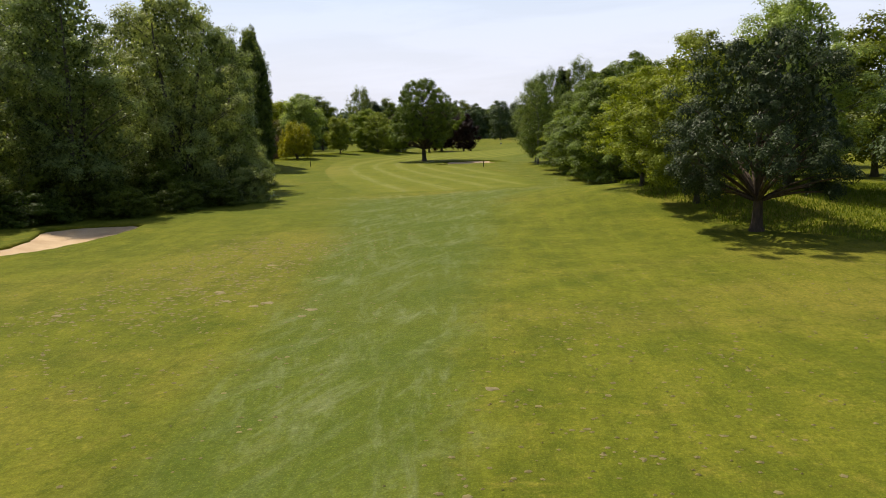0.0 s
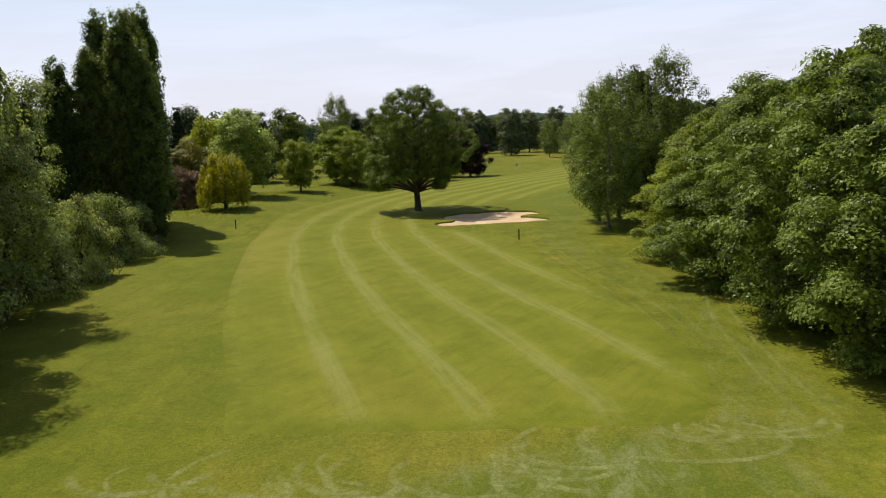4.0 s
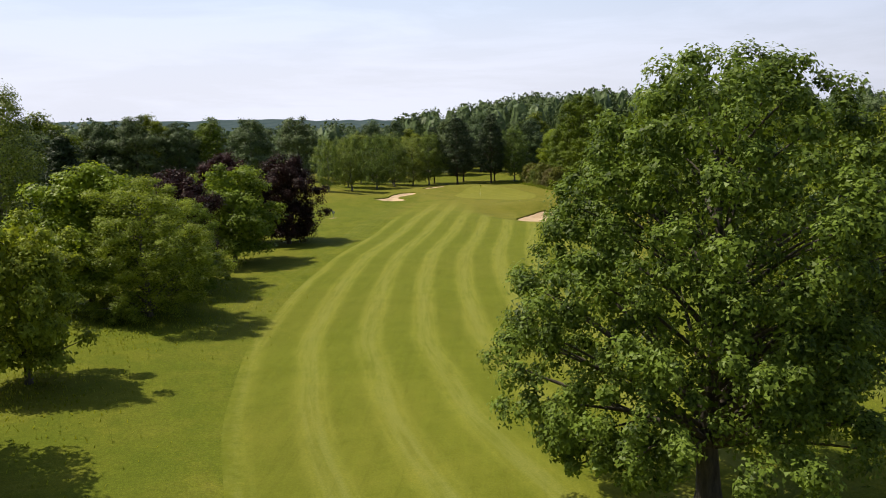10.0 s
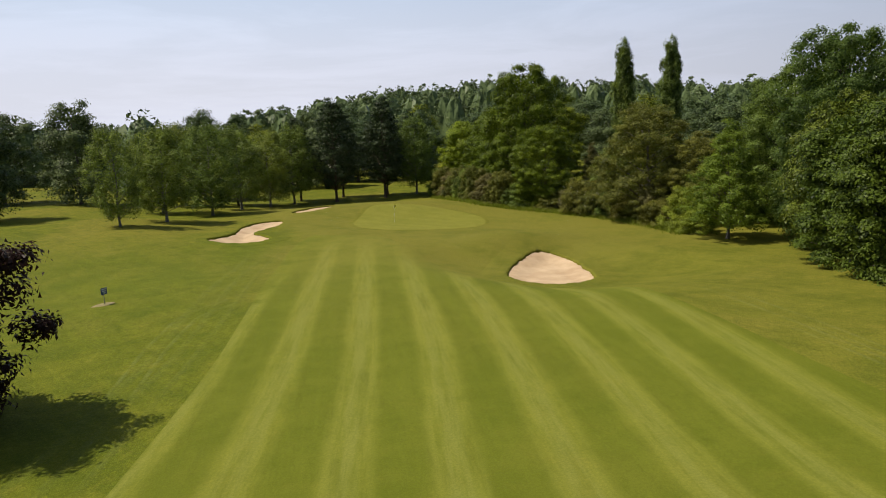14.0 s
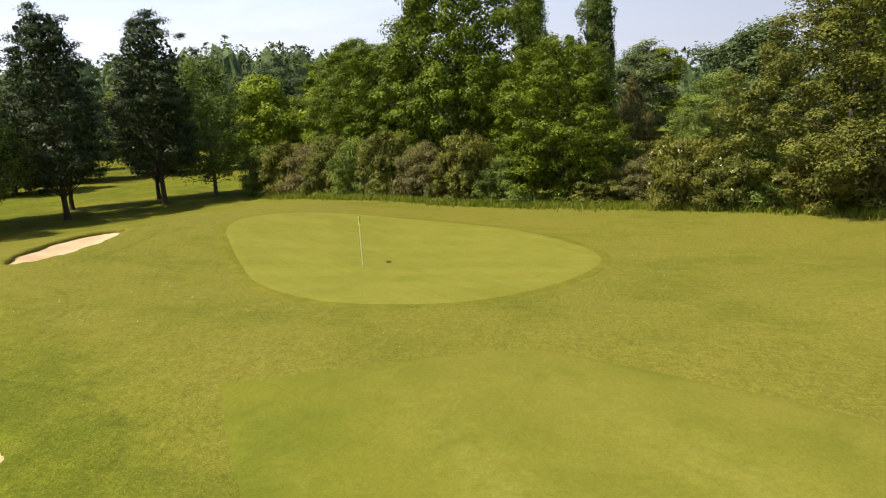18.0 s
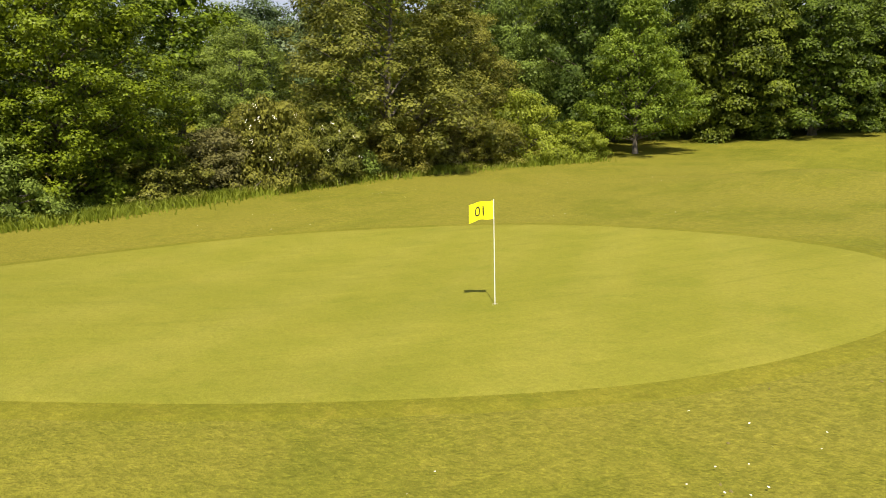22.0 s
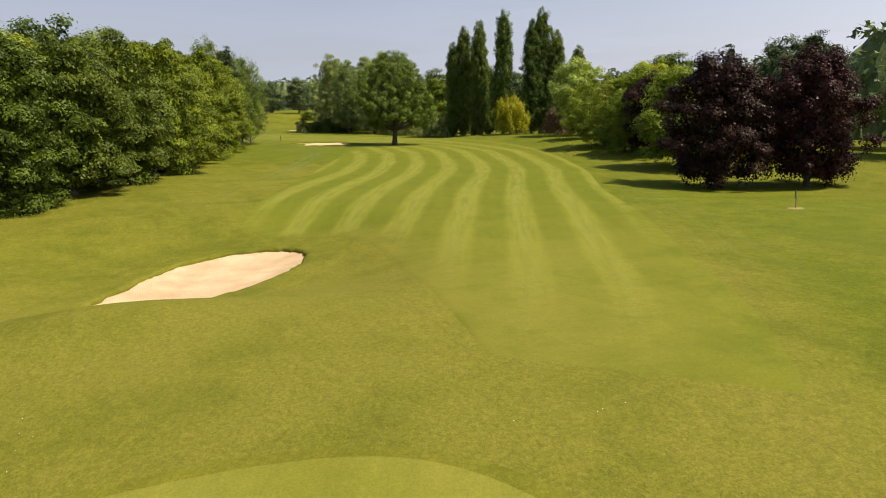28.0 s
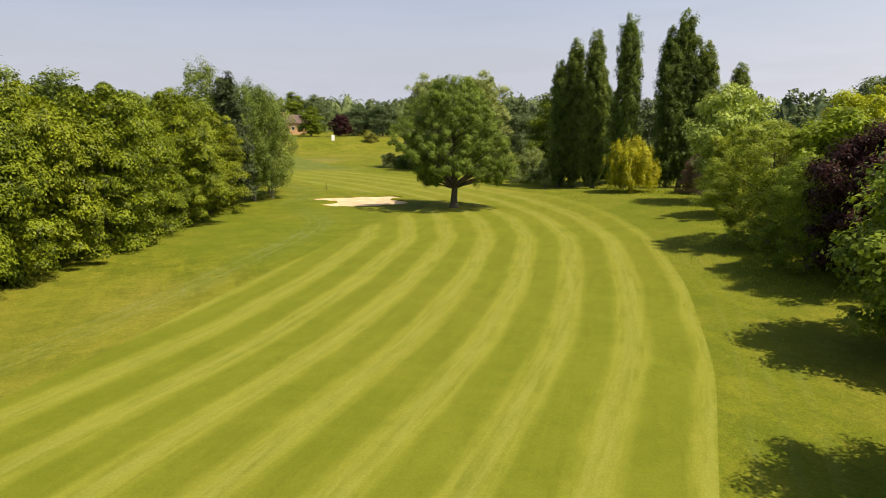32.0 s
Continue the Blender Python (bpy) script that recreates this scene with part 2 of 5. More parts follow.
    if stripes:
        lane, strength = stripes
        sep = n.new("ShaderNodeSeparateXYZ")
        l.new(tc.outputs["UV"], sep.inputs[0])
        wob = noise_node(n, l, obj, 0.06, 2.0)
        u = maths(n, l, "ADD", sep.outputs["X"], maths(n, l, "MULTIPLY", wob, 0.7))
        sine = maths(n, l, "SINE", maths(n, l, "MULTIPLY", u, math.pi / lane))
        band = maths(n, l, "MULTIPLY", span(n, l, sine, -0.55, 0.55), min(1.0, strength * 5))
        line = span(n, l, sine, 0.55, 0.97)
        mp = n.new("ShaderNodeMapping")
        mp.inputs["Scale"].default_value = (3.0, 0.16, 1)
        l.new(tc.outputs["UV"], mp.inputs["Vector"])
        fade = maths(n, l, "MULTIPLY", span(n, l, noise_node(n, l, mp.outputs[0], 1.0, 4.0, 0.65), 0.34, 0.62, 0.3, 1.0), span(n, l, parched.outputs["Fac"], 0.3, 0.9, 1.0, 0.8))
        light = tuple(min(1, v * (1 + strength)) for v in (b[0] * 1.04, b[1], b[2] * 1.5))
        c = mixc(n, l, maths(n, l, "MULTIPLY", maths(n, l, "MULTIPLY", band, fade), span(n, l, sep.outputs["Y"], 45, 120, 0.24, 0.62)), c, light)
        c = mixc(n, l, maths(n, l, "MULTIPLY", maths(n, l, "SUBTRACT", 1.0, band), span(n, l, sep.outputs["Y"], 45, 120, 0.06, 0.46)), c, tuple(v * f for v, f in zip(a, (0.82, 0.88, 0.8))))
        c = mixc(n, l, maths(n, l, "MULTIPLY", maths(n, l, "MULTIPLY", line, fade), span(n, l, sep.outputs["Y"], 45, 100, strength * 0.85, strength * 0.25)), c, (0.30, 0.31, 0.14))
        c = mixc(n, l, maths(n, l, "MULTIPLY", dry_patch, 0.8), c, (0.226, 0.203, 0.038))
        if name == "fairway_grass":
            rim = n.new("ShaderNodeAttribute")
            rim.attribute_name = "edge"
            ragged = maths(n, l, "ADD", rim.outputs["Fac"], maths(n, l, "MULTIPLY", maths(n, l, "SUBTRACT", tuft, 0.5), 0.7))
            c = mixc(n, l, span(n, l, ragged, 0.0, 0.34, 1.0, 0.0), c, mixc(n, l, dry_patch, mixc(n, l, span(n, l, mid, 0.36, 0.64), (0.104, 0.130, 0.0108), (0.158, 0.171, 0.015)), (0.196, 0.176, 0.032)))
    c = mixc(n, l, maths(n, l, "MULTIPLY", close, span(n, l, small, 0.3, 0.75, min(0.5, 0.1 + bump * 0.6), 0.0)), c, tuple(v * 0.42 for v in a))
    blades = noise_node(n, l, obj, fine * 3.1, 3.0, 0.8)
    c = mixc(n, l, maths(n, l, "MULTIPLY", close, span(n, l, blades, 0.34, 0.66, bump * 0.4, 0.0)), c, tuple(v * 0.5 for v in a))
    c = mixc(n, l, maths(n, l, "MULTIPLY", close, span(n, l, blades, 0.52, 0.74, 0.0, bump * 0.45)), c, tuple(v * 1.35 for v in b))
    bs = n.new("ShaderNodeBsdfPrincipled")
    bs.inputs["Roughness"].default_value = 0.9
    bs.inputs["Specular IOR Level"].default_value = 0.08
    l.new(c, bs.inputs["Base Color"])
    bm = node(n, "ShaderNodeBump", Strength=bump, Distance=0.08)
    h = maths(n, l, "ADD", maths(n, l, "MULTIPLY", tuft, 1.4), maths(n, l, "MULTIPLY", small, 0.5))
    l.new(h, bm.inputs["Height"])
    l.new(bm.outputs[0], bs.inputs["Normal"])
    l.new(bs.outputs[0], out.inputs["Surface"])
    return m


def plain_material(name, colour, rough=0.5, metal=0.0, spread=0.15, scale=20.0):
    m, n, l = material(name)
    out = n.new("ShaderNodeOutputMaterial")
    tc = n.new("ShaderNodeTexCoord")
    f = noise_node(n, l, tc.outputs["Object"], scale, 4.0, 0.6)
    r = ramp(n, [(0.3, tuple(v * (1 - spread) for v in colour)), (0.7, tuple(min(1, v * (1 + spread)) for v in colour))])
    l.new(f, r.inputs[0])
    bs = n.new("ShaderNodeBsdfPrincipled")
    bs.inputs["Roughness"].default_value, bs.inputs["Metallic"].default_value = rough, metal
    l.new(r.outputs[0], bs.inputs["Base Color"])
    l.new(bs.outputs[0], out.inputs["Surface"])
    return m


def sand_material():
    m, n, l = material("bunker_sand")
    out = n.new("ShaderNodeOutputMaterial")
    tc = n.new("ShaderNodeTexCoord")
    obj = tc.outputs["Object"]
    f = noise_node(n, l, obj, 0.6, 6.0, 0.6)
    g = noise_node(n, l, obj, 14.0, 4.0, 0.7)
    r = ramp(n, [(0.3, (0.42, 0.285, 0.165)), (0.7, (0.58, 0.43, 0.275))])
    l.new(f, r.inputs[0])
    c = mixc(n, l, span(n, l, g, 0.4, 0.8, 0, 0.25), r.outputs[0], (0.36, 0.27, 0.17))
    rake = n.new("ShaderNodeTexWave")
    rake.inputs["Scale"].default_value, rake.inputs["Distortion"].default_value = 3.0, 6.0
    rake.inputs["Detail"].default_value = 2.0
    l.new(obj, rake.inputs["Vector"])
    bs = n.new("ShaderNodeBsdfPrincipled")
    bs.inputs["Roughness"].default_value = 0.95
    l.new(c, bs.inputs["Base Color"])
    bm = node(n, "ShaderNodeBump", Strength=0.35, Distance=0.05)
    l.new(maths(n, l, "ADD", maths(n, l, "MULTIPLY", rake.outputs["Fac"], 0.5), g), bm.inputs["Height"])
    l.new(bm.outputs[0], bs.inputs["Normal"])
    l.new(bs.outputs[0], out.inputs["Surface"])
    return m


M_ROUGH = grass_material("rough_grass", (0.108, 0.132, 0.011), (0.198, 0.204, 0.018), (0.275, 0.232, 0.040), None, 0.7, 7.0, 0.9, 0.58, True)
M_FAIRWAY = grass_material("fairway_grass", (0.128, 0.147, 0.013), (0.170, 0.183, 0.020), (0.20, 0.180, 0.028), (1.55, 0.34), 0.35, 11.0, 0.35, 0.22)
M_GREEN = grass_material("green_grass", (0.200, 0.200, 0.028), (0.262, 0.246, 0.042), (0.262, 0.224, 0.046), (1.5, 0.05), 0.8, 14.0, 0.42, 0.5)
M_COLLAR = grass_material("collar_grass", (0.152, 0.154, 0.017), (0.196, 0.186, 0.024), (0.215, 0.186, 0.032), None, 0.5, 9.0, 0.6, 0.42)
M_BLADE = leaf_material("tall_grass_blades", (0.13, 0.16, 0.012), (0.26, 0.28, 0.035), 0.45, 0.5, 1.3)
M_SAND = sand_material()
L_OAK = leaf_material("oak_leaves", (0.027, 0.045, 0.006), (0.240, 0.298, 0.040), 0.36, 0.44, 1.2)
L_GREEN = leaf_material("green_leaves", (0.018, 0.033, 0.002), (0.203, 0.248, 0.015), 0.22)
L_LIME = leaf_material("lime_leaves", (0.066, 0.088, 0.006), (0.355, 0.405, 0.034), 0.46, 0.44, 1.25)
L_BRIGHT = leaf_material("bright_green_leaves", (0.048, 0.072, 0.006), (0.285, 0.340, 0.042), 0.46, 0.44, 1.3)
L_GREY = leaf_material("willow_leaves", (0.023, 0.035, 0.010), (0.353, 0.401, 0.128), 0.5, 0.40, 1.45)
L_POPLAR = leaf_material("poplar_leaves", (0.020, 0.038, 0.007), (0.177, 0.230, 0.048), 0.55, 0.40, 1.3)
L_PINE = leaf_material("pine_needles", (0.012, 0.021, 0.007), (0.077, 0.101, 0.034), 0.12)
L_BIRCH = leaf_material("birch_leaves", (0.032, 0.048, 0.007), (0.255, 0.315, 0.055), 0.34, 0.44, 1.2)
L_PALE = leaf_material("pale_maple_leaves", (0.105, 0.140, 0.026), (0.520, 0.575, 0.125), 0.42, 0.44, 1.25)
L_COPPER = leaf_material("copper_leaves", (0.012, 0.005, 0.005), (0.046, 0.017, 0.014), 0.2)
L_GOLD = leaf_material("golden_willow_leaves", (0.13, 0.145, 0.010), (0.43, 0.43, 0.035), 0.45, 0.44, 1.25)
L_TWIG = leaf_material("bare_twig_leaves", (0.060, 0.058, 0.020), (0.200, 0.188, 0.070))
# leaf colours darkened to stand for shade: far hornbeams and willow-foot shrubs
L_SHADED = leaf_material("shaded_hornbeam_leaves", (0.010, 0.021, 0.003), (0.130, 0.172, 0.018), 0.24)
L_HEDGE = leaf_material("hedgerow_leaves", (0.023, 0.039, 0.005), (0.241, 0.305, 0.048), 0.42, 0.40, 1.3)
L_PINK = leaf_material("dusty_pink_leaves", (0.12, 0.080, 0.055), (0.22, 0.150, 0.105))
L_BROWN = leaf_material("olive_leaves", (0.034, 0.042, 0.007), (0.222, 0.228, 0.044), 0.3, 0.44, 1.2)
# haze over distant woods is put into these leaf colours as extra blue
L_FAR = leaf_material("far_wood_leaves", (0.021, 0.035, 0.011), (0.141, 0.183, 0.061), 0.18)
B_OAK = bark_material("oak_bark", (0.030, 0.024, 0.018), (0.11, 0.09, 0.065))
B_GREY = bark_material("grey_bark", (0.05, 0.042, 0.034), (0.15, 0.13, 0.11))
B_PINE = bark_material("pine_bark", (0.035, 0.024, 0.018), (0.12, 0.08, 0.055))
B_BIRCH = bark_material("birch_bark", (0.035, 0.030, 0.026), (0.30, 0.28, 0.24), 3.0, 1.6, 0.2)


# ---------------------------------------------------------------- mesh helpers
def np_mesh(name, verts, faces, mat, uvs=None, smooth=False):
    """A mesh from arrays: verts (n, 3), faces (m, k)."""
    me = bpy.data.meshes.new(name)
    verts, faces = np.asarray(verts, np.float32), np.asarray(faces, np.int32)
    m, k = faces.shape
    me.vertices.add(len(verts)); me.vertices.foreach_set("co", verts.ravel())
    me.loops.add(m * k); me.loops.foreach_set("vertex_index", faces.ravel())
    me.polygons.add(m); me.polygons.foreach_set("loop_start", np.arange(0, m * k, k, dtype=np.int32))
    me.polygons.foreach_set("use_smooth", np.full(m, smooth))
    if uvs is not None:
        layer = me.uv_layers.new(name="UVMap")
        layer.data.foreach_set("uv", np.asarray(uvs, np.float32)[faces.ravel()].ravel())
    me.materials.append(mat)
    me.update(calc_edges=True)
    me.validate()
    return me


def child(name, me, parent, label=""):
    ob = new(name, me)
    ob.parent = parent
    return tagged(ob, label)


def part(name, bm, mat, parent, label=""):
    me = bpy.data.meshes.new(name)
    bm.to_mesh(me)
    bm.free()
    me.materials.append(mat)
    return child(name, me, parent, label)


def smoothstep(a, b, v):
    t = np.clip((v - a) / (b - a), 0, 1)
    return t * t * (3 - 2 * t)


def tubes(lines, radii, sides=6):
    """Tapered tubes along polylines: arrays of points with a radius each."""
    V, F, base = [], [], 0
    ang = np.linspace(0, 2 * np.pi, sides, endpoint=False)
    for pts, rad in zip(lines, radii):
        pts, rad = np.asarray(pts, float), np.asarray(rad, float)
        d = np.gradient(pts, axis=0)
        d /= np.linalg.norm(d, axis=1, keepdims=True) + 1e-9
        ref = np.where(np.abs(d[:, 2:3]) > 0.9, [[1.0, 0, 0]], [[0, 0, 1.0]])
        a = np.cross(d, ref); a /= np.linalg.norm(a, axis=1, keepdims=True) + 1e-9
        b = np.cross(d, a)
        ring = pts[:, None] + rad[:, None, None] * (np.cos(ang)[None, :, None] * a[:, None] + np.sin(ang)[None, :, None] * b[:, None])
        k = len(pts)
        V.append(ring.reshape(-1, 3))
        i = np.arange(k - 1)[:, None] * sides
        j, j2 = np.arange(sides)[None], (np.arange(sides)[None] + 1) % sides
        F.append(base + np.stack([i + j, i + j2, i + sides + j2, i + sides + j], -1).reshape(-1, 4))
        base += k * sides
    return np.concatenate(V), np.concatenate(F)


def leaf_quads(pos, nrm, size, rng, slim=0.62, droop=0.0):
    """One pointed, slightly folded leaf spray at every place."""
    n = len(pos)
    nrm = nrm / (np.linalg.norm(nrm, axis=1, keepdims=True) + 1e-9)
    r = rng.normal(size=(n, 3))
    r[:, 2] -= droop
    t = r - nrm * (r * nrm).sum(1, keepdims=True)
    t /= np.linalg.norm(t, axis=1, keepdims=True) + 1e-9
    s = np.cross(nrm, t)
    L = size[:, None]
    foot, wide = pos - t * L * 0.45, s * L * slim * 0.62
    V = np.stack([foot - wide, foot + wide, pos + t * L * 0.6 - nrm * L * 0.12], 1)
    return V.reshape(-1, 3), np.arange(3 * n).reshape(-1, 3)


def lumps(rng, theta, h, amount):
    """Uneven outline: slow bulges round and up the crown."""
    v = np.zeros_like(theta)
    for k in range(6):
        a, b, c = rng.integers(1, 5), rng.uniform(2, 9), rng.uniform(0, 6.28)
        v += np.sin(a * theta + b * h + c) / (1 + 0.35 * a)
    return 1 + amount * v / 2.2


def crown_cloud(rng, profile, height, radius, clumps, per, clump_size, leaf, flat=0.65, rough=0.22, shell=0.4, up=0.55, slim=0.62, droop=0.0, core=0.12, fill=0.0, hollow=0.0, shelf=0.0, fuzz=0.12):
    """Leaf sprays in clumps that fill an uneven envelope. profile(h): radius at height h, both 0 to 1. Returns mesh arrays and the clumps' centres."""
    hs = rng.uniform(0, 1, clumps * 3)
    keep = rng.uniform(0, 1, clumps * 3) < np.maximum(profile(hs), 0.12)
    hs = hs[keep][:clumps]
    th = rng.uniform(0, 2 * np.pi, len(hs))
    th = np.where(hs < hollow, np.pi * rng.integers(0, 2, len(hs)) + rng.normal(size=len(hs)) * 0.42, th)
    R = profile(hs) * radius * lumps(rng, th, hs, rough)
    rr = R * rng.uniform(core, 1, len(hs)) ** shell
    rr = np.where(hs < hollow, R * rng.uniform(0.62, 1, len(hs)), rr)
    cen = np.stack([rr * np.cos(th), rr * np.sin(th), hs * height], 1)
    cs = clump_size * rng.uniform(0.55, 1.15, len(hs)) * 0.92
    ctr = np.repeat(cen, per, 0)
    d = rng.normal(size=(len(ctr), 3))
    d /= np.linalg.norm(d, axis=1, keepdims=True)
    d[:, 2] = np.where(rng.uniform(size=len(d)) < up, np.abs(d[:, 2]), d[:, 2])
    rad = np.repeat(cs, per) * rng.uniform(0.12, 1, len(d)) ** 0.55
    pos = ctr + d * rad[:, None] * np.array([1, 1, flat])
    pos[:, 2] -= shelf * (rad * np.hypot(d[:, 0], d[:, 1])) ** 2 / np.repeat(cs, per)
    pos += rng.normal(size=pos.shape) * fuzz * np.repeat(cs, per)[:, None]
    outward = ctr * np.array([1, 1, 0.0]) / (radius + 1e-6)
    nrm = d * 1.2 + outward * 0.45 + np.array([0, 0, 0.65]) + rng.normal(size=d.shape) * 0.42
    V, F = leaf_quads(pos, nrm, leaf * rng.uniform(0.65, 1.35, len(pos)), rng, slim, droop)
    if fill:
        # broad sprays deep inside the crown, which close it to the light
        k = int(fill * 4.2)
        h = rng.uniform(max(hollow, 0.04), 0.93, k)
        t = rng.uniform(0, 2 * np.pi, k)
        r = profile(h) * radius * np.sqrt(rng.uniform(0, 0.56, k))
        p = np.stack([r * np.cos(t), r * np.sin(t), h * height], 1)
        V2, F2 = leaf_quads(p, rng.normal(size=(k, 3)) + np.array([0, 0, 0.2]), leaf * 1.45 * rng.uniform(0.7, 1.3, k), rng, 0.8)
        V, F = np.concatenate([V, V2]), np.concatenate([F, F2 + len(V)])
    return V, F, cen


def limbs_to(rng, cen, n, z0, z1, trunk_r, lean=(0, 0), rise=0.55):
    """Curved limbs from the trunk to some of the clumps."""
    lines, radii = [], []
    order = rng.permutation(len(cen))[:n]
    for k in order:
        c = cen[k]
        zs = min(max(z0, c[2] - rise * np.hypot(c[0], c[1]) - 0.6), z1)
        f = (zs - z0) / max(z1 - z0, 1e-3)
        start = np.array([lean[0] * zs, lean[1] * zs, zs])
        t = np.linspace(0, 1, 6)[:, None]
        mid = (start + c) / 2 + np.array([0, 0, 0.12 * np.hypot(c[0], c[1])]) + rng.normal(size=3) * 0.25
        pts = (1 - t) ** 2 * start + 2 * t * (1 - t) * mid + t ** 2 * c
        r0 = trunk_r * (0.36 - 0.18 * f) * rng.uniform(0.6, 1.0)
        lines.append(pts)
        radii.append(np.linspace(r0, 0.018, 6))
    return lines, radii


def trunk_line(rng, top, r0, bend=0.15, lean=(0, 0), flare=1.6):
    z = np.array([-0.3, 0.0, 0.25, 0.7, 1.4] + list(np.linspace(2.4, top, 6)) if top > 3 else [-0.2, 0.0, 0.15, 0.5, top * 0.6, top])
    x = lean[0] * z + bend * np.sin(z * 0.7 + rng.uniform(0, 6)) * np.minimum(z / 3, 1)
    y = lean[1] * z + bend * np.sin(z * 0.6 + rng.uniform(0, 6)) * np.minimum(z / 3, 1)
    r = r0 * (1 - 0.86 * np.clip(z / top, 0, 1)) * (1 + (flare - 1) * np.exp(-np.maximum(z, 0) / 0.3))
    return np.stack([x, y, z], 1), r


# crown outlines by height
def p_round(h): return np.sqrt(np.clip(1 - (2 * np.clip(h, 0, 1) - 0.86) ** 2 / 1.32, 0, 1))
def p_dome(h): return np.clip(np.minimum(1, 0.62 + h * 2.2) * np.sqrt(np.clip(1 - np.clip(h - 0.25, 0, 1) ** 2 / 0.58, 0, 1)), 0, 1)
def p_column(h): return np.minimum(1, 0.55 + h * 2.0) * np.interp(h, [0.35, 0.65, 0.86, 0.95, 1.0], [1.0, 0.95, 0.70, 0.42, 0.12])
def p_cone(h): return np.clip((1.02 - h) ** 0.8 * np.minimum(1, 0.5 + 3 * h), 0, 1)
def p_spire(h): return np.clip(np.minimum(0.72 + 1.6 * h, 1.0) * (1.04 - h) ** 0.62, 0, 1)
def p_bush(h): return np.sqrt(np.clip(1 - h ** 2.2, 0, 1))
def p_weep(h): return np.clip(np.sqrt(np.clip(1 - (h * 0.98) ** 3, 0, 1)) * (0.86 + 0.14 * h), 0, 1)


def p_oak(h): return np.interp(h, [0, 0.06, 0.16, 0.33, 0.58, 0.8, 0.93, 1.0], [0.72, 0.86, 0.95, 1.0, 0.88, 0.66, 0.40, 0.12])


def p_full(h): return np.interp(h, [0, 0.12, 0.35, 0.6, 0.82, 0.94, 1.0], [0.72, 0.92, 1.0, 0.95, 0.74, 0.46, 0.16])


TREES = {}


def tree_kind(kind, seed, height, radius, base, profile, leaf_mat, bark, trunk_r, clumps, per, clump, leaf, limbs=26, **more):
    """Builds the meshes of one tree shape once: trunk, branches and crown."""
    rng = np.random.default_rng(seed)
    lean = more.pop("lean", (0, 0))
    stems = more.pop("stems", 1)
    top = more.pop("trunk_top", 0.8)
    V, F, cen = crown_cloud(rng, profile, height - base, radius, clumps, per, clump, leaf, **more)
    off = np.array([lean[0] * height * 0.6, lean[1] * height * 0.6, base])
    V, cen = V + off, cen + off
    stem_meshes = []
    for s in range(stems):
        ln = lean if stems == 1 else (0.22 * np.cos(s * 6.28 / stems), 0.22 * np.sin(s * 6.28 / stems))
        pts, r = trunk_line(rng, base + (height - base) * top, trunk_r, 0.12, ln)
        tv, tf = tubes([pts], [r], 9)
        stem_meshes.append(np_mesh(kind + "_trunk", tv, tf, bark, smooth=True))
    bl, br = limbs_to(rng, cen, limbs, max(base * 0.8, 0.3), base + (height - base) * top * 0.9, trunk_r, lean)
    tv, tf = tubes(bl, br, 6)
    TREES.setdefault(kind, []).append((height, radius, stem_meshes, np_mesh(kind + "_branches", tv, tf, bark, smooth=True), np_mesh(kind + "_crown", V, F, leaf_mat)))


def plant(kind, name, x, y, height, width=None, turn=0.0, pick=0, label="", category="tree", group="", leafy=None):
    """One tree, shrub or bush: an Empty at its foot with trunk, branches and crown."""
    shapes = TREES[kind]
    h, r, stems, limbs, crown = shapes[pick % len(shapes)]
    sz = height / h
    sx = (width / (2 * r)) if width else sz
    root = new(name)
    root.matrix_world = Matrix.LocRotScale((x, y, float(gz(x, y)) - 0.05), Euler((0, 0, radians(turn))), (sx, sx, sz))
    tagged(root, label, category, group)
    for stem in stems:
        child("trunk", stem, root)
    tagged(child("branchwork", limbs, root), kind="stuff")
    c = child("crown", crown, root)
    if leafy:
        c.material_slots[0].link = "OBJECT"
        c.material_slots[0].material = leafy
    return root


# ---------------------------------------------------------------- terrain
def bump_at(x, y, cx, cy, sx, sy, h):
    return h * np.exp(-((x - cx) / sx) ** 2 - ((y - cy) / sy) ** 2)


def hollow_at(x, y, cx, cy, sx, sy, h):
    return h * np.exp(-((x - cx) / sx) ** 4 - ((y - cy) / sy) ** 4)


def gz(x, y):
    """Height of the ground: a shelf under the western trees, a fall to the eastern hedge, a rise behind the green."""
    x, y = np.asarray(x, float), np.asarray(y, float)
    near = np.exp(-((x - 5) / 160) ** 4 - ((y - 60) / 230) ** 4)
    z = 0.10 * np.sin(x * 0.07 + 1.0) * np.sin(y * 0.055) + 0.06 * np.sin(x * 0.21 + y * 0.13)
    z = z + 1.15 * smoothstep(-16, -31, x) * smoothstep(30, 52, y) * smoothstep(150, 112, y)
    z = z + bump_at(x, y, 1, 145, 9, 9, 0.25) + 1.5 * smoothstep(20, 4, x) * smoothstep(150, 175, y)
    z = z - 1.1 * smoothstep(22, 50, x) * smoothstep(100, 135, y)
    z = z + bump_at(x, y, 41, 185, 14, 8, 1.35) + hollow_at(x, y, 32.3, 139.2, 9.2, 10.2, -1.3) + bump_at(x, y, 37.0, 150.0, 5.5, 3.2, 1.0) - bump_at(x, y, -12, 129, 11, 13, 0.7)
    z = z - 0.9 * smoothstep(192, 206, y) * smoothstep(20, 34, x)
    z = z + bump_at(x, y, 31, -23, 13, 12, 1.7)
    return z * near + (4.4 * smoothstep(-92, -124, y) + 1.2 * smoothstep(-130, -180, y)) * smoothstep(190, 120, np.abs(x))


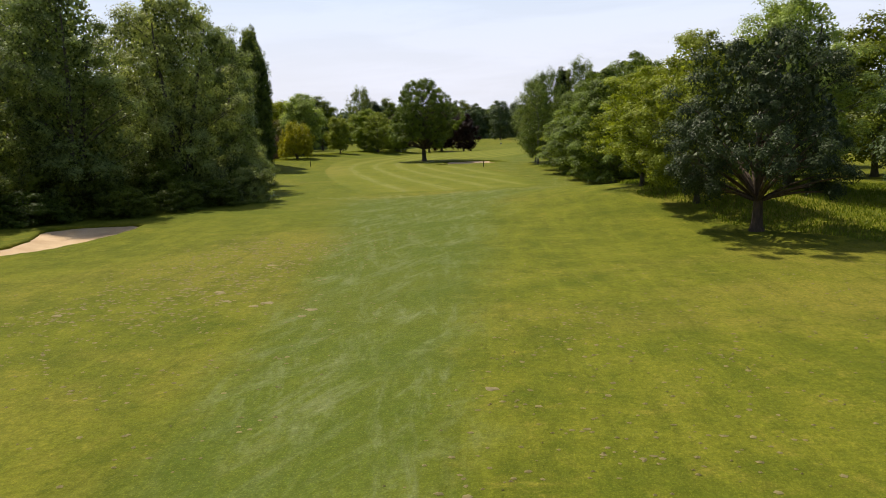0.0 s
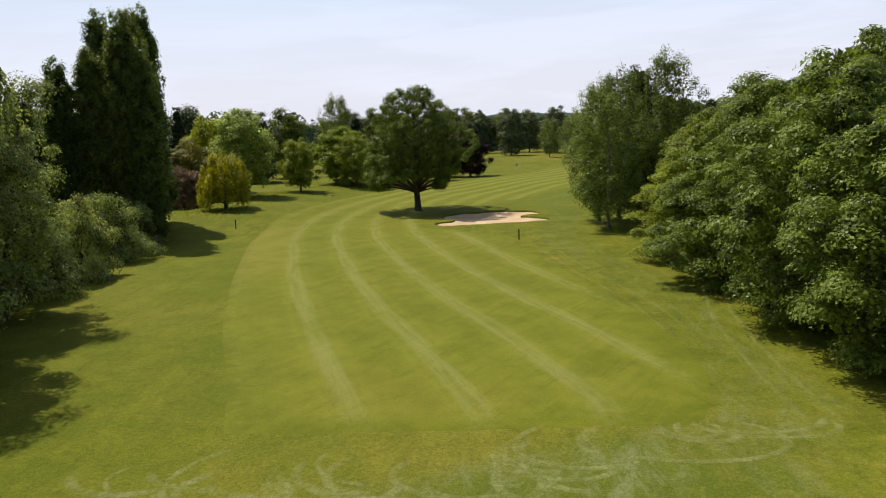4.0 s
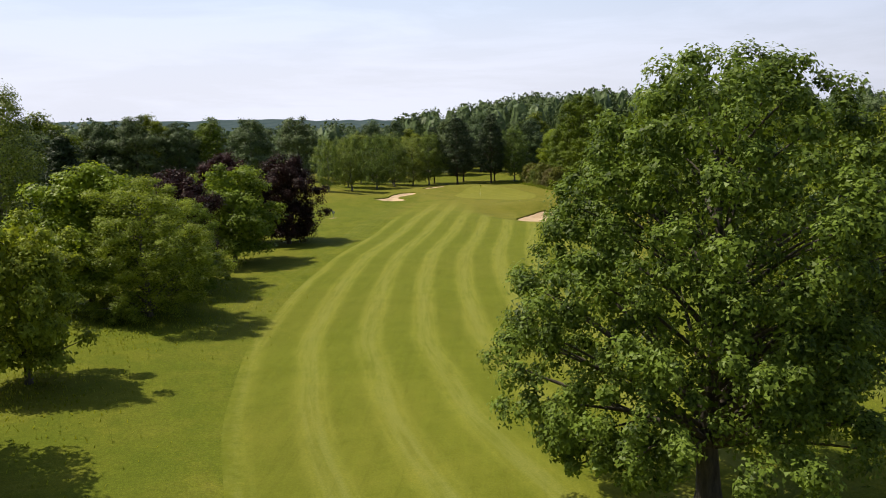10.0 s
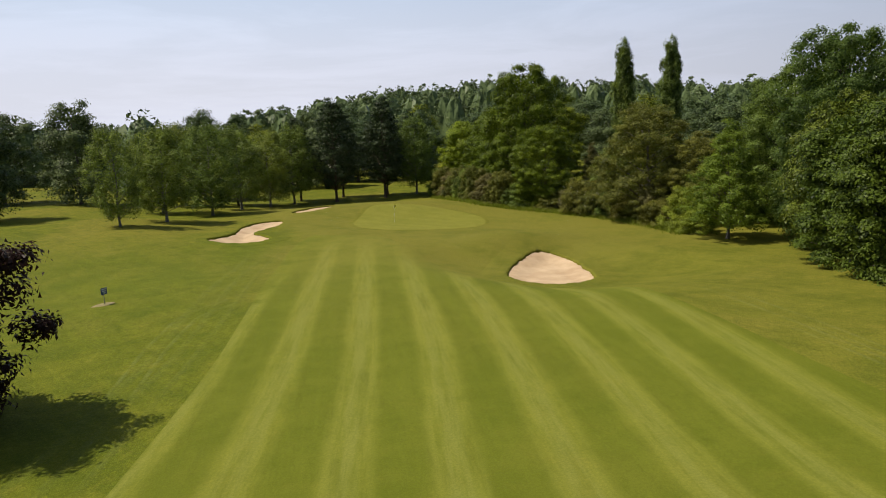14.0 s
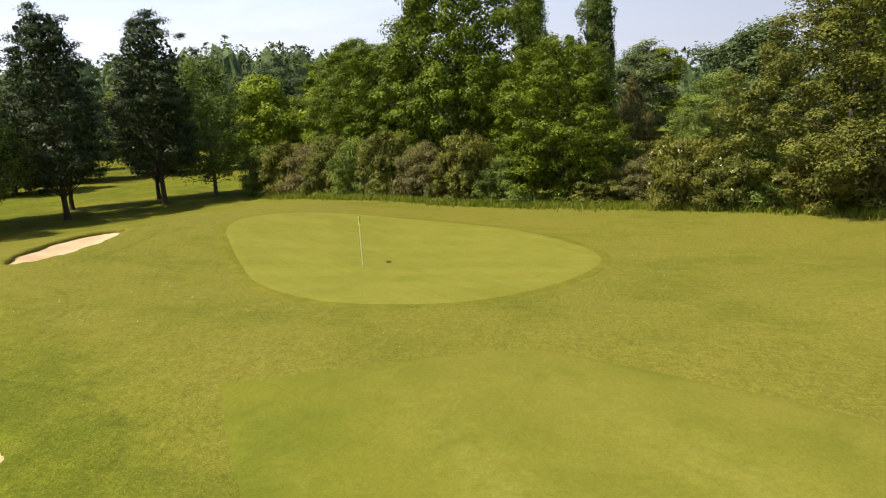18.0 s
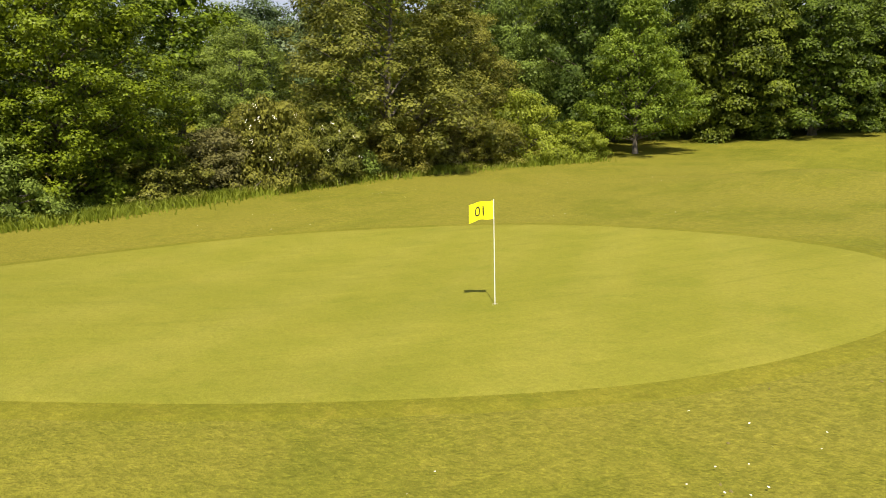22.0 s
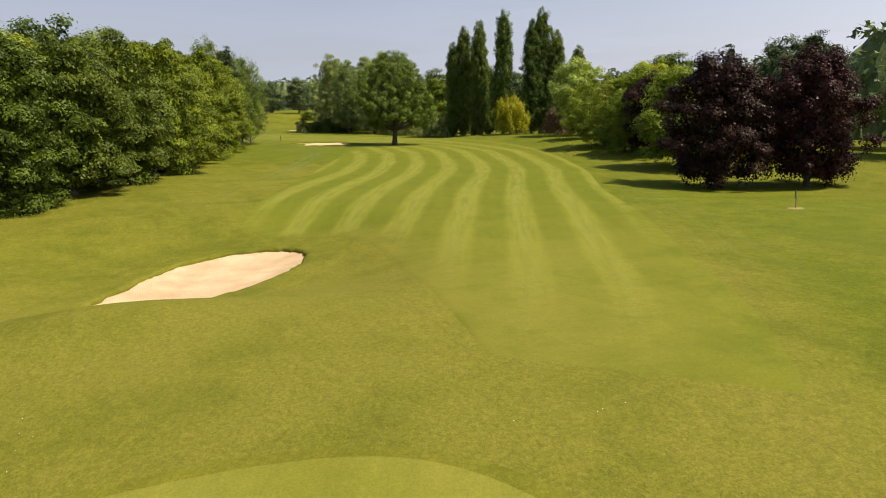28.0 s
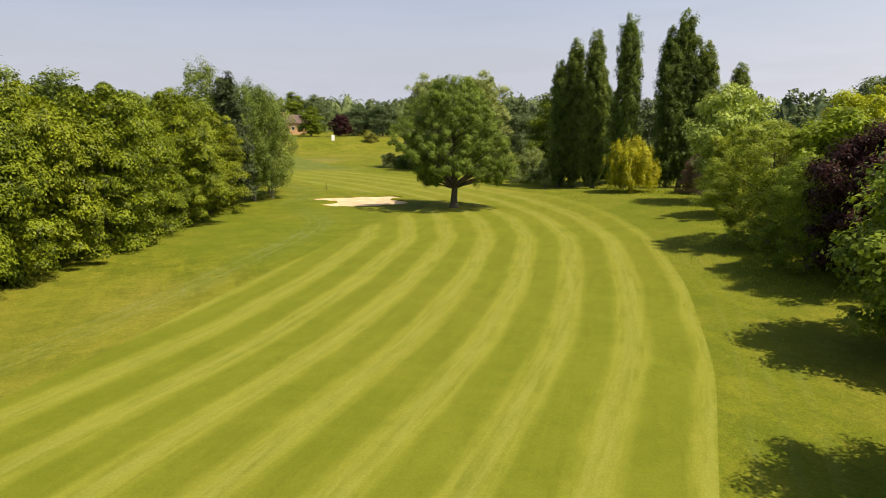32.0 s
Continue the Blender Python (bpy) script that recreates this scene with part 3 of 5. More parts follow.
def outline(pts, n=96):
    """A closed smooth curve through a few points."""
    p = np.asarray(pts, float)
    k = len(p)
    out = []
    for i in range(k):
        a, b, c, d = p[i - 1], p[i], p[(i + 1) % k], p[(i + 2) % k]
        t = np.linspace(0, 1, max(n // k, 4), endpoint=False)[:, None]
        out.append(0.5 * (2 * b + (c - a) * t + (2 * a - 5 * b + 4 * c - d) * t ** 2 + (3 * b - a - 3 * c + d) * t ** 3))
    return np.concatenate(out)


def inside(px, py, poly):
    """How far a place lies within an outline: positive inside, negative outside."""
    px, py = np.asarray(px, float), np.asarray(py, float)
    best = np.full(px.shape, 1e9)
    odd = np.zeros(px.shape, bool)
    for (ax, ay), (bx, by) in zip(poly, np.roll(poly, -1, 0)):
        ex, ey = bx - ax, by - ay
        t = np.clip(((px - ax) * ex + (py - ay) * ey) / (ex * ex + ey * ey + 1e-12), 0, 1)
        best = np.minimum(best, np.hypot(px - ax - t * ex, py - ay - t * ey))
        odd ^= ((ay > py) != (by > py)) & (px < ex * (py - ay) / (ey if abs(ey) > 1e-12 else 1e-12) + ax)
    return np.where(odd, best, -best)


MAIN_BUNKER = outline([(-2.4, 43.4), (-0.8, 41.2), (4.3, 42.0), (9.4, 43.2), (10.1, 45.3), (8.0, 47.2), (6.9, 48.3), (8.9, 50.5), (7.8, 53.1), (4.1, 54.1), (-0.2, 52.8), (-2.5, 50.6), (-2.0, 47.4), (-0.6, 45.8)], 140)
RIGHT_BUNKER = outline([(34.0, 145.6), (35.9, 146.5), (37.5, 146.2), (38.0, 144.4), (37.4, 142.0), (36.0, 139.6), (34.6, 137.2), (32.8, 135.4), (30.6, 134.8), (28.4, 135.2), (27.2, 136.6), (27.2, 138.8), (28.7, 141.2), (31.6, 144.0)], 140)
LEFT_BUNKER = outline([(12.0, 167.2), (14.2, 169.6), (16.3, 172.2), (18.6, 177.0), (21.5, 180.0), (24.6, 179.5), (23.4, 176.4), (20.4, 173.5), (18.3, 171.2), (18.5, 167.6), (17.9, 165.5), (15.5, 163.9), (13.2, 164.4)], 130)
BACK_BUNKER = outline([(27.8, 184.6), (30.6, 187.4), (34.4, 188.4), (35.4, 186.6), (32.6, 184.4), (29.6, 183.6)], 72)
TEE_BUNKER = outline([(-15.2, -36.6), (-12.6, -34.4), (-9.4, -34.0), (-8.2, -37.0), (-8.0, -42.0), (-9.2, -46.4), (-12.0, -47.4), (-12.6, -42.0)], 96)
BUNKERS = [(MAIN_BUNKER, 0.3), (RIGHT_BUNKER, 0.32), (LEFT_BUNKER, 0.35), (BACK_BUNKER, 0.3), (TEE_BUNKER, 0.25)]
FAR_BUNKER = outline([(44, 262), (48, 268), (56, 271), (64, 270), (66, 264), (58, 259), (50, 258)], 60)
BUNKERS.append((FAR_BUNKER, 0.3))
GREEN = outline([(29.2, 168.3), (29.5, 165.5), (31.0, 163.2), (34.0, 162.0), (38.6, 161.8), (42.6, 163.1), (46.0, 166.8), (47.9, 171.0), (48.0, 175.6), (46.4, 180.0), (43.6, 182.4), (40.4, 182.9), (37.7, 181.6), (35.4, 178.9), (32.7, 175.3), (30.5, 172.1)], 160)


def ground_z(x, y):
    """The sheet of ground, dug out under the bunkers."""
    z = gz(x, y)
    for poly, depth in BUNKERS:
        lo, hi = poly.min(0) - 2, poly.max(0) + 2
        m = (x > lo[0]) & (x < hi[0]) & (y > lo[1]) & (y < hi[1])
        if m.any():
            z[m] -= (depth + 0.9) * smoothstep(0.0, 0.5, inside(x[m], y[m], poly))
    return z


def axis(lo, hi, step, far):
    near = np.arange(lo, hi + 1e-6, step)
    tail = np.cumsum(step * 1.2 ** np.arange(1, 60))
    tail = tail[tail < far]
    return np.concatenate([(lo - tail)[::-1], near, hi + tail])


def sheet(xs, ys, zf):
    X, Y = np.meshgrid(xs, ys)
    V = np.stack([X.ravel(), Y.ravel(), zf(X.ravel(), Y.ravel())], 1)
    nx, ny = len(xs), len(ys)
    i = (np.arange(ny - 1)[:, None] * nx + np.arange(nx - 1)[None]).ravel()
    return V, np.stack([i, i + 1, i + nx + 1, i + nx], 1)


gv, gf = sheet(axis(-40, 66, 1.0, 4200), axis(-75, 215, 1.0, 4200), ground_z)
ground_me = np_mesh("ground", gv, gf, M_ROUGH, smooth=True)
# the longer lane that runs from the tee to the start of the fairway, and its branch along the fairway's east side
lane_y = np.array([-110, -84, -70, -62, -52, -38, -28, -18, -8, 10, 30, 44, 49, 55, 66, 78, 110])
lane_x = np.array([20.0, 18.5, 16.3, 15.2, 13.8, 11.4, 9.8, 8.6, 19.5, 18.0, 11.5, 10.8, 12.9, 10.8, 8.9, 12.1, 24.6])
lane_w = np.array([2.4, 2.6, 2.6, 2.8, 3.4, 4.4, 5.4, 7.0, 2.4, 2.2, 2.2, 1.8, 1.6, 1.5, 1.5, 1.5, 1.5])


def mark(me, name, values):
    a = me.attributes.new(name, "FLOAT", "POINT")
    a.data.foreach_set("value", np.asarray(values, np.float32))


def turf_marks(me, x, y):
    """Where the turf is long, parched (driest on the shoulders round the green) or lush."""
    reach = np.abs(x - np.interp(y, lane_y, lane_x)) / np.interp(y, lane_y, lane_w)
    along = smoothstep(-120, -100, y) * smoothstep(112, 90, y) * np.interp(y, [-18, -8], [1.0, 0.38])
    parch = smoothstep(116, 150, y) * smoothstep(215, 196, y) * smoothstep(2, 18, x) * smoothstep(64, 54, x)
    west = smoothstep(4, -4, x - np.interp(y, [50, 75, 100, 130, 160], [40, 30, 2, 15, 24]))
    parch = np.maximum(parch, 0.55 * smoothstep(84, 110, y) * smoothstep(170, 150, y) * (1 - west) * smoothstep(60, 50, x))
    parch = parch * smoothstep(-5.5, 1.0, x - np.interp(y, [115, 129, 142, 151, 158, 165, 180], [-7, 1.2, 8.6, 13.4, 17.2, 22.6, 26]))
    mark(me, "swath", smoothstep(1.7, 0.4, reach) * along)
    mark(me, "parched", parch)
    mark(me, "lush", np.maximum(smoothstep(30, 62, y) * smoothstep(176, 158, y) * np.interp(y, [85, 110, 135, 145], [1.0, 0.55, 0.5, 0.85]) * (1 - parch) * west, 0.8 * smoothstep(-40, -24, y) * smoothstep(40, 25, y) * smoothstep(12, 2, x)))


turf_marks(ground_me, gv[:, 0], gv[:, 1])
GROUND = new("ground", ground_me)
tagged(GROUND, "gently rolling mown rough grass with dry patches", "ground", kind="structure")


# ---------------------------------------------------------------- fairway: a strip along a bending centre line
def spline(pts, n):
    p = np.asarray(pts, float)
    s = np.concatenate([[0], np.cumsum(np.linalg.norm(np.diff(p[:, :2], axis=0), axis=1))])
    q = np.linspace(0, s[-1], n)
    out = np.stack([np.interp(q, s, p[:, k]) for k in range(p.shape[1])], 1)
    w = np.hanning(15); w /= w.sum()
    pad = np.concatenate([np.repeat(out[:1], 7, 0), out, np.repeat(out[-1:], 7, 0)])
    sm = np.stack([np.convolve(pad[:, k], w, "valid") for k in range(p.shape[1])], 1)
    sm[0], sm[-1] = out[0], out[-1]
    return sm, q


# west and east edges of the mown fairway, from the tee side to the green
WEST = [(0.4, -12.0), (-2.5, -6), (-6.1, 0.5), (-12.0, 13.6), (-18.7, 31.0), (-22.4, 46), (-23.2, 58), (-22.8, 70), (-20.3, 83), (-14.0, 100.4), (-7.0, 115.3), (1.2, 129.0), (8.6, 142.6), (13.4, 151.4), (17.2, 158.5), (19.6, 162.0), (22.6, 165.4)]
EAST = [(16.4, -10.5), (17.9, -6), (17.9, -2), (16.3, 5.4), (11.4, 19.0), (5.2, 35.0), (-3.2, 41), (-5.2, 52), (0.5, 62), (6.4, 71.0), (10.9, 83.8), (16.6, 97.4), (22.4, 112.6), (28.2, 125.4), (30.4, 130.8), (28.0, 133.4), (24.4, 135.6), (24.0, 141.0), (25.6, 150.0), (27.4, 160.0)]
NS = 220
wl_, _ = spline(WEST, NS)
el_, _ = spline(EAST, NS)
NU = 44
uu = np.linspace(0, 1, NU)
P = wl_[:, None] * (1 - uu)[None, :, None] + el_[:, None] * uu[None, :, None]
width = np.linalg.norm(el_ - wl_, axis=1)
fx, fy = P[..., 0].ravel(), P[..., 1].ravel()
gap = np.hypot(fx[:, None] - wl_[None, :, 0], fy[:, None] - wl_[None, :, 1])
U = gap.min(1) * np.linspace(0.72, 0.96, NS)[gap.argmin(1)]
Vv = np.repeat(np.arange(NS) * 0.9, NU)
lift = np.full((NS, NU), 0.022)
lift[0], lift[-1], lift[:, 0], lift[:, -1] = -0.03, -0.03, -0.03, -0.03
fv = np.stack([fx, fy, gz(fx, fy) + lift.ravel()], 1)
i = (np.arange(NS - 1)[:, None] * NU + np.arange(NU - 1)[None]).ravel()
ff = np.stack([i, i + 1, i + NU + 1, i + NU], 1)
fairway_me = np_mesh("fairway", fv, ff, M_FAIRWAY, np.stack([U, Vv], 1), smooth=True)
from_east = (np.tile(1 - uu, (NS, 1)) * width[:, None]).ravel()
from_west = np.tile(uu, (NS, 1)) * width[:, None]
bare = 0.8 * smoothstep(8, 22, fy) * smoothstep(48, 38, fy) * smoothstep(5.5, 3.0, from_west.ravel())
mark(fairway_me, "parched", np.maximum(bare + smoothstep(132, 158, fy) * 0.85 * (0.35 + 0.65 * smoothstep(0.0, 6.0, from_west.ravel())), 0.9 * smoothstep(124, 140, fy) * smoothstep(5.5, 0.5, from_east)))
ends = np.minimum(np.arange(NS) * 0.9 / 9.0, (NS - 1 - np.arange(NS)) * 0.9 / 40.0)[:, None]
soft = np.interp(P[..., 1], [-4, 30, 66, 100, 136, 152], [9.0, 5.0, 5.0, 2.0, 1.6, 12.0])
edge = np.minimum(np.minimum(from_west / soft, from_east.reshape(NS, NU) / np.maximum(soft, np.interp(P[..., 1], [114, 136], [1.0, 9.0]))), ends)
mark(fairway_me, "edge", np.clip(edge.ravel(), 0, 1))
tagged(new("fairway", fairway_me), "closely mown fairway with light and dark mowing stripes", "fairway", kind="structure")


def upward(V, F):
    """Turns every face of a ground-like sheet to look up."""
    a, b = V[F[:, 1]] - V[F[:, 0]], V[F[:, 2]] - V[F[:, 0]]
    down = a[:, 0] * b[:, 1] - a[:, 1] * b[:, 0] < 0
    return np.where(down[:, None], F[:, ::-1], F)


def patch(poly, rings, zf, mat, name, uv_turn=0.0, drop=0.0):
    """A filled outline as rings of quads from the edge to the middle."""
    c = poly.mean(0)
    n = len(poly)
    V, k = [], np.linspace(1, 0.02, rings)
    for f in k:
        q = c + (poly - c) * f
        V.append(np.stack([q[:, 0], q[:, 1], zf(q[:, 0], q[:, 1])], 1))
    if drop:
        V[0][:, 2] -= drop
    V = np.concatenate(V)
    i, j = np.meshgrid(np.arange(rings - 1), np.arange(n), indexing="ij")
    a, b = (i * n + j).ravel(), (i * n + (j + 1) % n).ravel()
    F = np.stack([a, b, b + n, a + n], 1)
    m = (rings - 1) * n
    F = np.concatenate([F, np.array([[rings * n, m + q, m + (q + 1) % n, m + (q + 2) % n] for q in range(0, n, 2)])])
    V = np.concatenate([V, [[c[0], c[1], float(zf(c[0:1], c[1:2])[0])]]])
    ca, sa = math.cos(uv_turn), math.sin(uv_turn)
    uv = np.stack([V[:, 0] * ca + V[:, 1] * sa, -V[:, 0] * sa + V[:, 1] * ca], 1)
    return np_mesh(name, V, upward(V, F), mat, uv, smooth=True)


def grown(poly, by):
    d = np.roll(poly, -1, 0) - np.roll(poly, 1, 0)
    nrm = np.stack([d[:, 1], -d[:, 0]], 1) / (np.linalg.norm(d, axis=1, keepdims=True) + 1e-9)
    if inside(*(poly[:1] + nrm[:1] * 0.05).T, poly)[0] > 0:
        nrm = -nrm
    return poly + nrm * by


tagged(new("green_collar", patch(grown(GREEN, 0.65), 26, lambda x, y: gz(x, y) + 0.022, M_COLLAR, "green_collar", 0.0, 0.05)), "darker fringe of longer grass round the putting green", "green collar", kind="structure")
tagged(new("putting_green", patch(GREEN, 30, lambda x, y: gz(x, y) + 0.04, M_GREEN, "putting_green", 0.5, 0.022)), "smooth pale yellow-green putting green", "putting green", kind="structure")


def bunker(poly, depth, name, label, seed):
    """Sand lying in a hollow, with a rim of turf round it."""
    rng = np.random.default_rng(seed)
    n = len(poly)
    line = poly
    poly = poly + rng.normal(size=poly.shape) * 0.05
    root = new(name)
    root.location = (*poly.mean(0), float(gz(*poly.mean(0))))
    tagged(root, label, "sand bunker")
    off = Vector(root.location)

    def sand_z(x, y):
        d = inside(x, y, poly)
        return gz(x, y) - 0.13 - depth * smoothstep(0.0, 2.0, d) + 0.035 * np.sin(x * 1.3 + y) * np.sin(y * 1.1)

    # floor: a fine grid kept where it lies within the outline, tucked under the lip
    lo, hi = poly.min(0) - 0.4, poly.max(0) + 0.4
    V, F = sheet(np.arange(lo[0], hi[0], 0.3), np.arange(lo[1], hi[1], 0.3), sand_z)
    near = inside(V[:, 0], V[:, 1], poly) > -0.12
    F = F[near[F].any(1)]
    used, F = np.unique(F, return_inverse=True)
    s = child("sand", np_mesh("sand", V[used], F.reshape(-1, 4), M_SAND, smooth=True), root)
    s.matrix_parent_inverse = Matrix.Translation(-off)
    # turf rim: rolls over from the ground outside into the sand
    prof = [(2.2, -0.06), (1.9, 0.02), (1.3, 0.03), (0.8, 0.035), (0.35, 0.05), (0.05, 0.07), (-0.10, 0.03), (-0.16, -0.08), (-0.12, -0.5)]
    V = []
    wob = 1 + 0.25 * np.sin(np.arange(n) * 0.9 + seed) + rng.normal(size=n) * 0.12
    for o, h in prof:
        q = grown(line, o) if o > 0.2 else poly + (grown(line, o) - line) * (wob[:, None] if o < 0 else 1)
        V.append(np.stack([q[:, 0], q[:, 1], gz(q[:, 0], q[:, 1]) + h * (wob if h > 0 else 1)], 1))
    V = np.concatenate(V)
    a, b = np.meshgrid(np.arange(len(prof) - 1), np.arange(n), indexing="ij")
    p, q = (a * n + b).ravel(), (a * n + (b + 1) % n).ravel()
    F = np.stack([p, q, q + n, p + n], 1)
    if (upward(V, F)[:, 0] != F[:, 0]).mean() > 0.5:
        F = F[:, ::-1]
    rim_me = np_mesh("turf_rim", V, F, M_ROUGH, smooth=True)
    turf_marks(rim_me, V[:, 0], V[:, 1])
    rim = child("turf_rim", rim_me, root, "ragged lip of grass round the sand")
    rim.matrix_parent_inverse = Matrix.Translation(-off)
    return root


bunker(MAIN_BUNKER, 0.3, "sand_bunker", "two-lobed fairway bunker of raked beige sand beside the oak", 1)
bunker(RIGHT_BUNKER, 0.32, "sand_bunker", "deep greenside bunker of pinkish sand with a grass lip", 2)
bunker(LEFT_BUNKER, 0.35, "sand_bunker", "hook-shaped greenside bunker of pale sand", 3)
bunker(BACK_BUNKER, 0.3, "sand_bunker", "small narrow sand bunker behind the green's shoulder", 4)
bunker(FAR_BUNKER, 0.3, "sand_bunker", "distant sand bunker in a clearing behind the trees", 6)
bunker(TEE_BUNKER, 0.25, "sand_bunker", "pale sand bunker in front of the dark willows", 5)


# ---------------------------------------------------------------- tree shapes
tree_kind("oak", 11, 15.6, 6.9, 3.0, p_oak, L_OAK, B_OAK, 0.45, 760, 200, 0.66, 0.135, 100, rough=0.3, shell=0.30, trunk_top=0.75, fill=1500, hollow=0.10, flat=0.9, shelf=0.08, up=0.35)
tree_kind("hornbeam", 21, 12, 5.0, 0.4, p_dome, L_GREEN, B_GREY, 0.28, 130, 330, 1.5, 0.19, 24, rough=0.3, fill=1540, shell=0.28, flat=0.36, shelf=0.45, fuzz=0.04)
tree_kind("hornbeam", 22, 12, 5.0, 0.3, p_round, L_GREEN, B_GREY, 0.28, 130, 330, 1.5, 0.19, 24, rough=0.3, fill=1540, shell=0.28, flat=0.36, shelf=0.45, fuzz=0.04)
tree_kind("hornbeam", 23, 12, 5.0, 0.3, p_dome, L_GREEN, B_GREY, 0.28, 130, 330, 1.5, 0.19, 24, rough=0.3, fill=1540, shell=0.28, flat=0.36, shelf=0.45, fuzz=0.04)
tree_kind("linden", 31, 9, 3.6, 1.0, p_round, L_LIME, B_GREY, 0.2, 77, 200, 1.04, 0.203, 30, rough=0.28, fill=979, shell=0.3, flat=0.8)
tree_kind("linden", 32, 9, 3.6, 1.2, p_dome, L_LIME, B_GREY, 0.2, 77, 200, 1.04, 0.203, 30, rough=0.28, fill=979, shell=0.3, flat=0.8)
tree_kind("poplar", 41, 22, 2.3, 0.4, p_column, L_POPLAR, B_GREY, 0.3, 330, 90, 0.62, 0.2, 30, rough=0.3, flat=1.9, trunk_top=0.9, fill=2100)
tree_kind("poplar", 42, 22, 2.3, 0.4, p_column, L_POPLAR, B_GREY, 0.3, 330, 90, 0.62, 0.2, 30, rough=0.36, flat=1.9, trunk_top=0.9, fill=2100)
tree_kind("white_willow", 51, 20, 6.0, 0.6, p_full, L_GREY, B_GREY, 0.4, 170, 330, 1.5, 0.2, 46, rough=0.42, stems=3, flat=0.8, fuzz=0.06, slim=0.5, droop=0.3, fill=2400, shell=0.4)
tree_kind("white_willow", 52, 20, 6.0, 0.8, p_full, L_GREY, B_GREY, 0.4, 170, 330, 1.5, 0.2, 46, rough=0.48, stems=3, flat=0.8, fuzz=0.06, slim=0.5, droop=0.3, fill=2400, shell=0.4)
tree_kind("weeping_willow", 61, 5.8, 3.4, 0.7, p_weep, L_GOLD, B_GREY, 0.2, 190, 93, 0.42, 0.255, 24, rough=0.22, flat=3.2, slim=0.22, droop=3.5, fill=250)
tree_kind("pine", 71, 10.2, 6.0, 2.0, p_dome, L_PINE, B_PINE, 0.34, 170, 289, 0.85, 0.192, 60, rough=0.36, flat=0.8, slim=0.26, fill=588, hollow=0.15)
tree_kind("tall_pine", 72, 17, 3.8, 1.6, p_spire, L_PINE, B_PINE, 0.25, 170, 115, 0.95, 0.24, 36, rough=0.34, flat=0.55, slim=0.34, fill=1500)
tree_kind("tall_pine", 73, 17, 3.8, 2.2, p_spire, L_PINE, B_PINE, 0.25, 160, 115, 0.95, 0.24, 36, rough=0.42, flat=0.55, slim=0.34, fill=1400)
def p_layers(h): return np.interp(h, [0, 0.1, 0.3, 0.6, 0.85, 1], [0.4, 0.8, 1.0, 0.8, 0.5, 0.14])


tree_kind("broad_pine", 74, 18, 5.0, 3.0, p_layers, L_PINE, B_PINE, 0.25, 130, 190, 1.05, 0.22, 60, rough=0.42, flat=0.42, slim=0.32, fill=900, shell=0.4)
tree_kind("broad_pine", 75, 18, 5.0, 2.4, p_layers, L_PINE, B_PINE, 0.25, 120, 190, 1.05, 0.22, 60, rough=0.46, flat=0.42, slim=0.32, fill=800, shell=0.4)
tree_kind("birch", 81, 14, 3.4, 1.3, p_round, L_BIRCH, B_BIRCH, 0.15, 190, 130, 0.75, 0.15, 30, rough=0.38, flat=1.6, slim=0.5, droop=1.2, fill=588)
tree_kind("birch", 82, 14, 3.2, 1.8, p_dome, L_BIRCH, B_BIRCH, 0.15, 190, 130, 0.75, 0.15, 30, rough=0.38, flat=1.6, slim=0.5, droop=1.2, fill=588)
tree_kind("copper_beech", 91, 9.8, 4.5, 0.6, p_round, L_COPPER, B_GREY, 0.25, 132, 300, 1.04, 0.179, 30, rough=0.3, fill=1540, shell=0.3, flat=0.8)
tree_kind("shrub", 101, 3.2, 2.2, 0.0, p_bush, L_BROWN, B_GREY, 0.06, 90, 190, 0.6, 0.1, 20, rough=0.34, stems=3, fill=489)
tree_kind("shrub", 102, 3.2, 2.2, 0.0, p_bush, L_GREEN, B_GREY, 0.06, 90, 190, 0.6, 0.1, 20, rough=0.38, stems=3, fill=489)
tree_kind("maple", 151, 12, 4.0, 1.6, p_dome, L_LIME, B_OAK, 0.17, 150, 255, 0.85, 0.135, 60, rough=0.34, fill=979, shell=0.36, hollow=0.2)
tree_kind("near_hornbeam", 161, 12, 5.0, 0.3, p_dome, L_GREEN, B_GREY, 0.28, 150, 430, 1.35, 0.15, 40, rough=0.34, fill=2520, shell=0.3, flat=0.34, shelf=0.45, fuzz=0.04)
tree_kind("tall_broadleaf", 171, 18, 6.4, 0.6, p_full, L_OAK, B_OAK, 0.4, 330, 280, 1.1, 0.17, 60, rough=0.32, fill=2600, shell=0.3, flat=0.7, up=0.35)
tree_kind("tall_broadleaf", 172, 18, 6.4, 0.6, p_round, L_OAK, B_OAK, 0.4, 330, 280, 1.1, 0.17, 60, rough=0.36, fill=2600, shell=0.3, flat=0.7, up=0.35)
tree_kind("young_tree", 111, 9.5, 4.2, 1.0, p_cone, L_BROWN, B_GREY, 0.13, 230, 150, 0.72, 0.125, 30, rough=0.25, flat=0.5, fill=500)
tree_kind("field_maple", 121, 14, 5.0, 0.6, p_dome, L_BROWN, B_GREY, 0.26, 270, 260, 0.9, 0.13, 40, rough=0.3, fill=1400, shell=0.3, flat=0.75, up=0.35)
tree_kind("field_maple", 122, 14, 5.0, 0.6, p_round, L_BROWN, B_GREY, 0.26, 270, 260, 0.9, 0.13, 40, rough=0.32, fill=1400, shell=0.3, flat=0.75, up=0.35)
tree_kind("broadleaf", 131, 14, 4.8, 0.8, p_dome, L_FAR, B_GREY, 0.26, 80, 260, 1.75, 0.25, 14, rough=0.3, fill=532, shell=0.3)
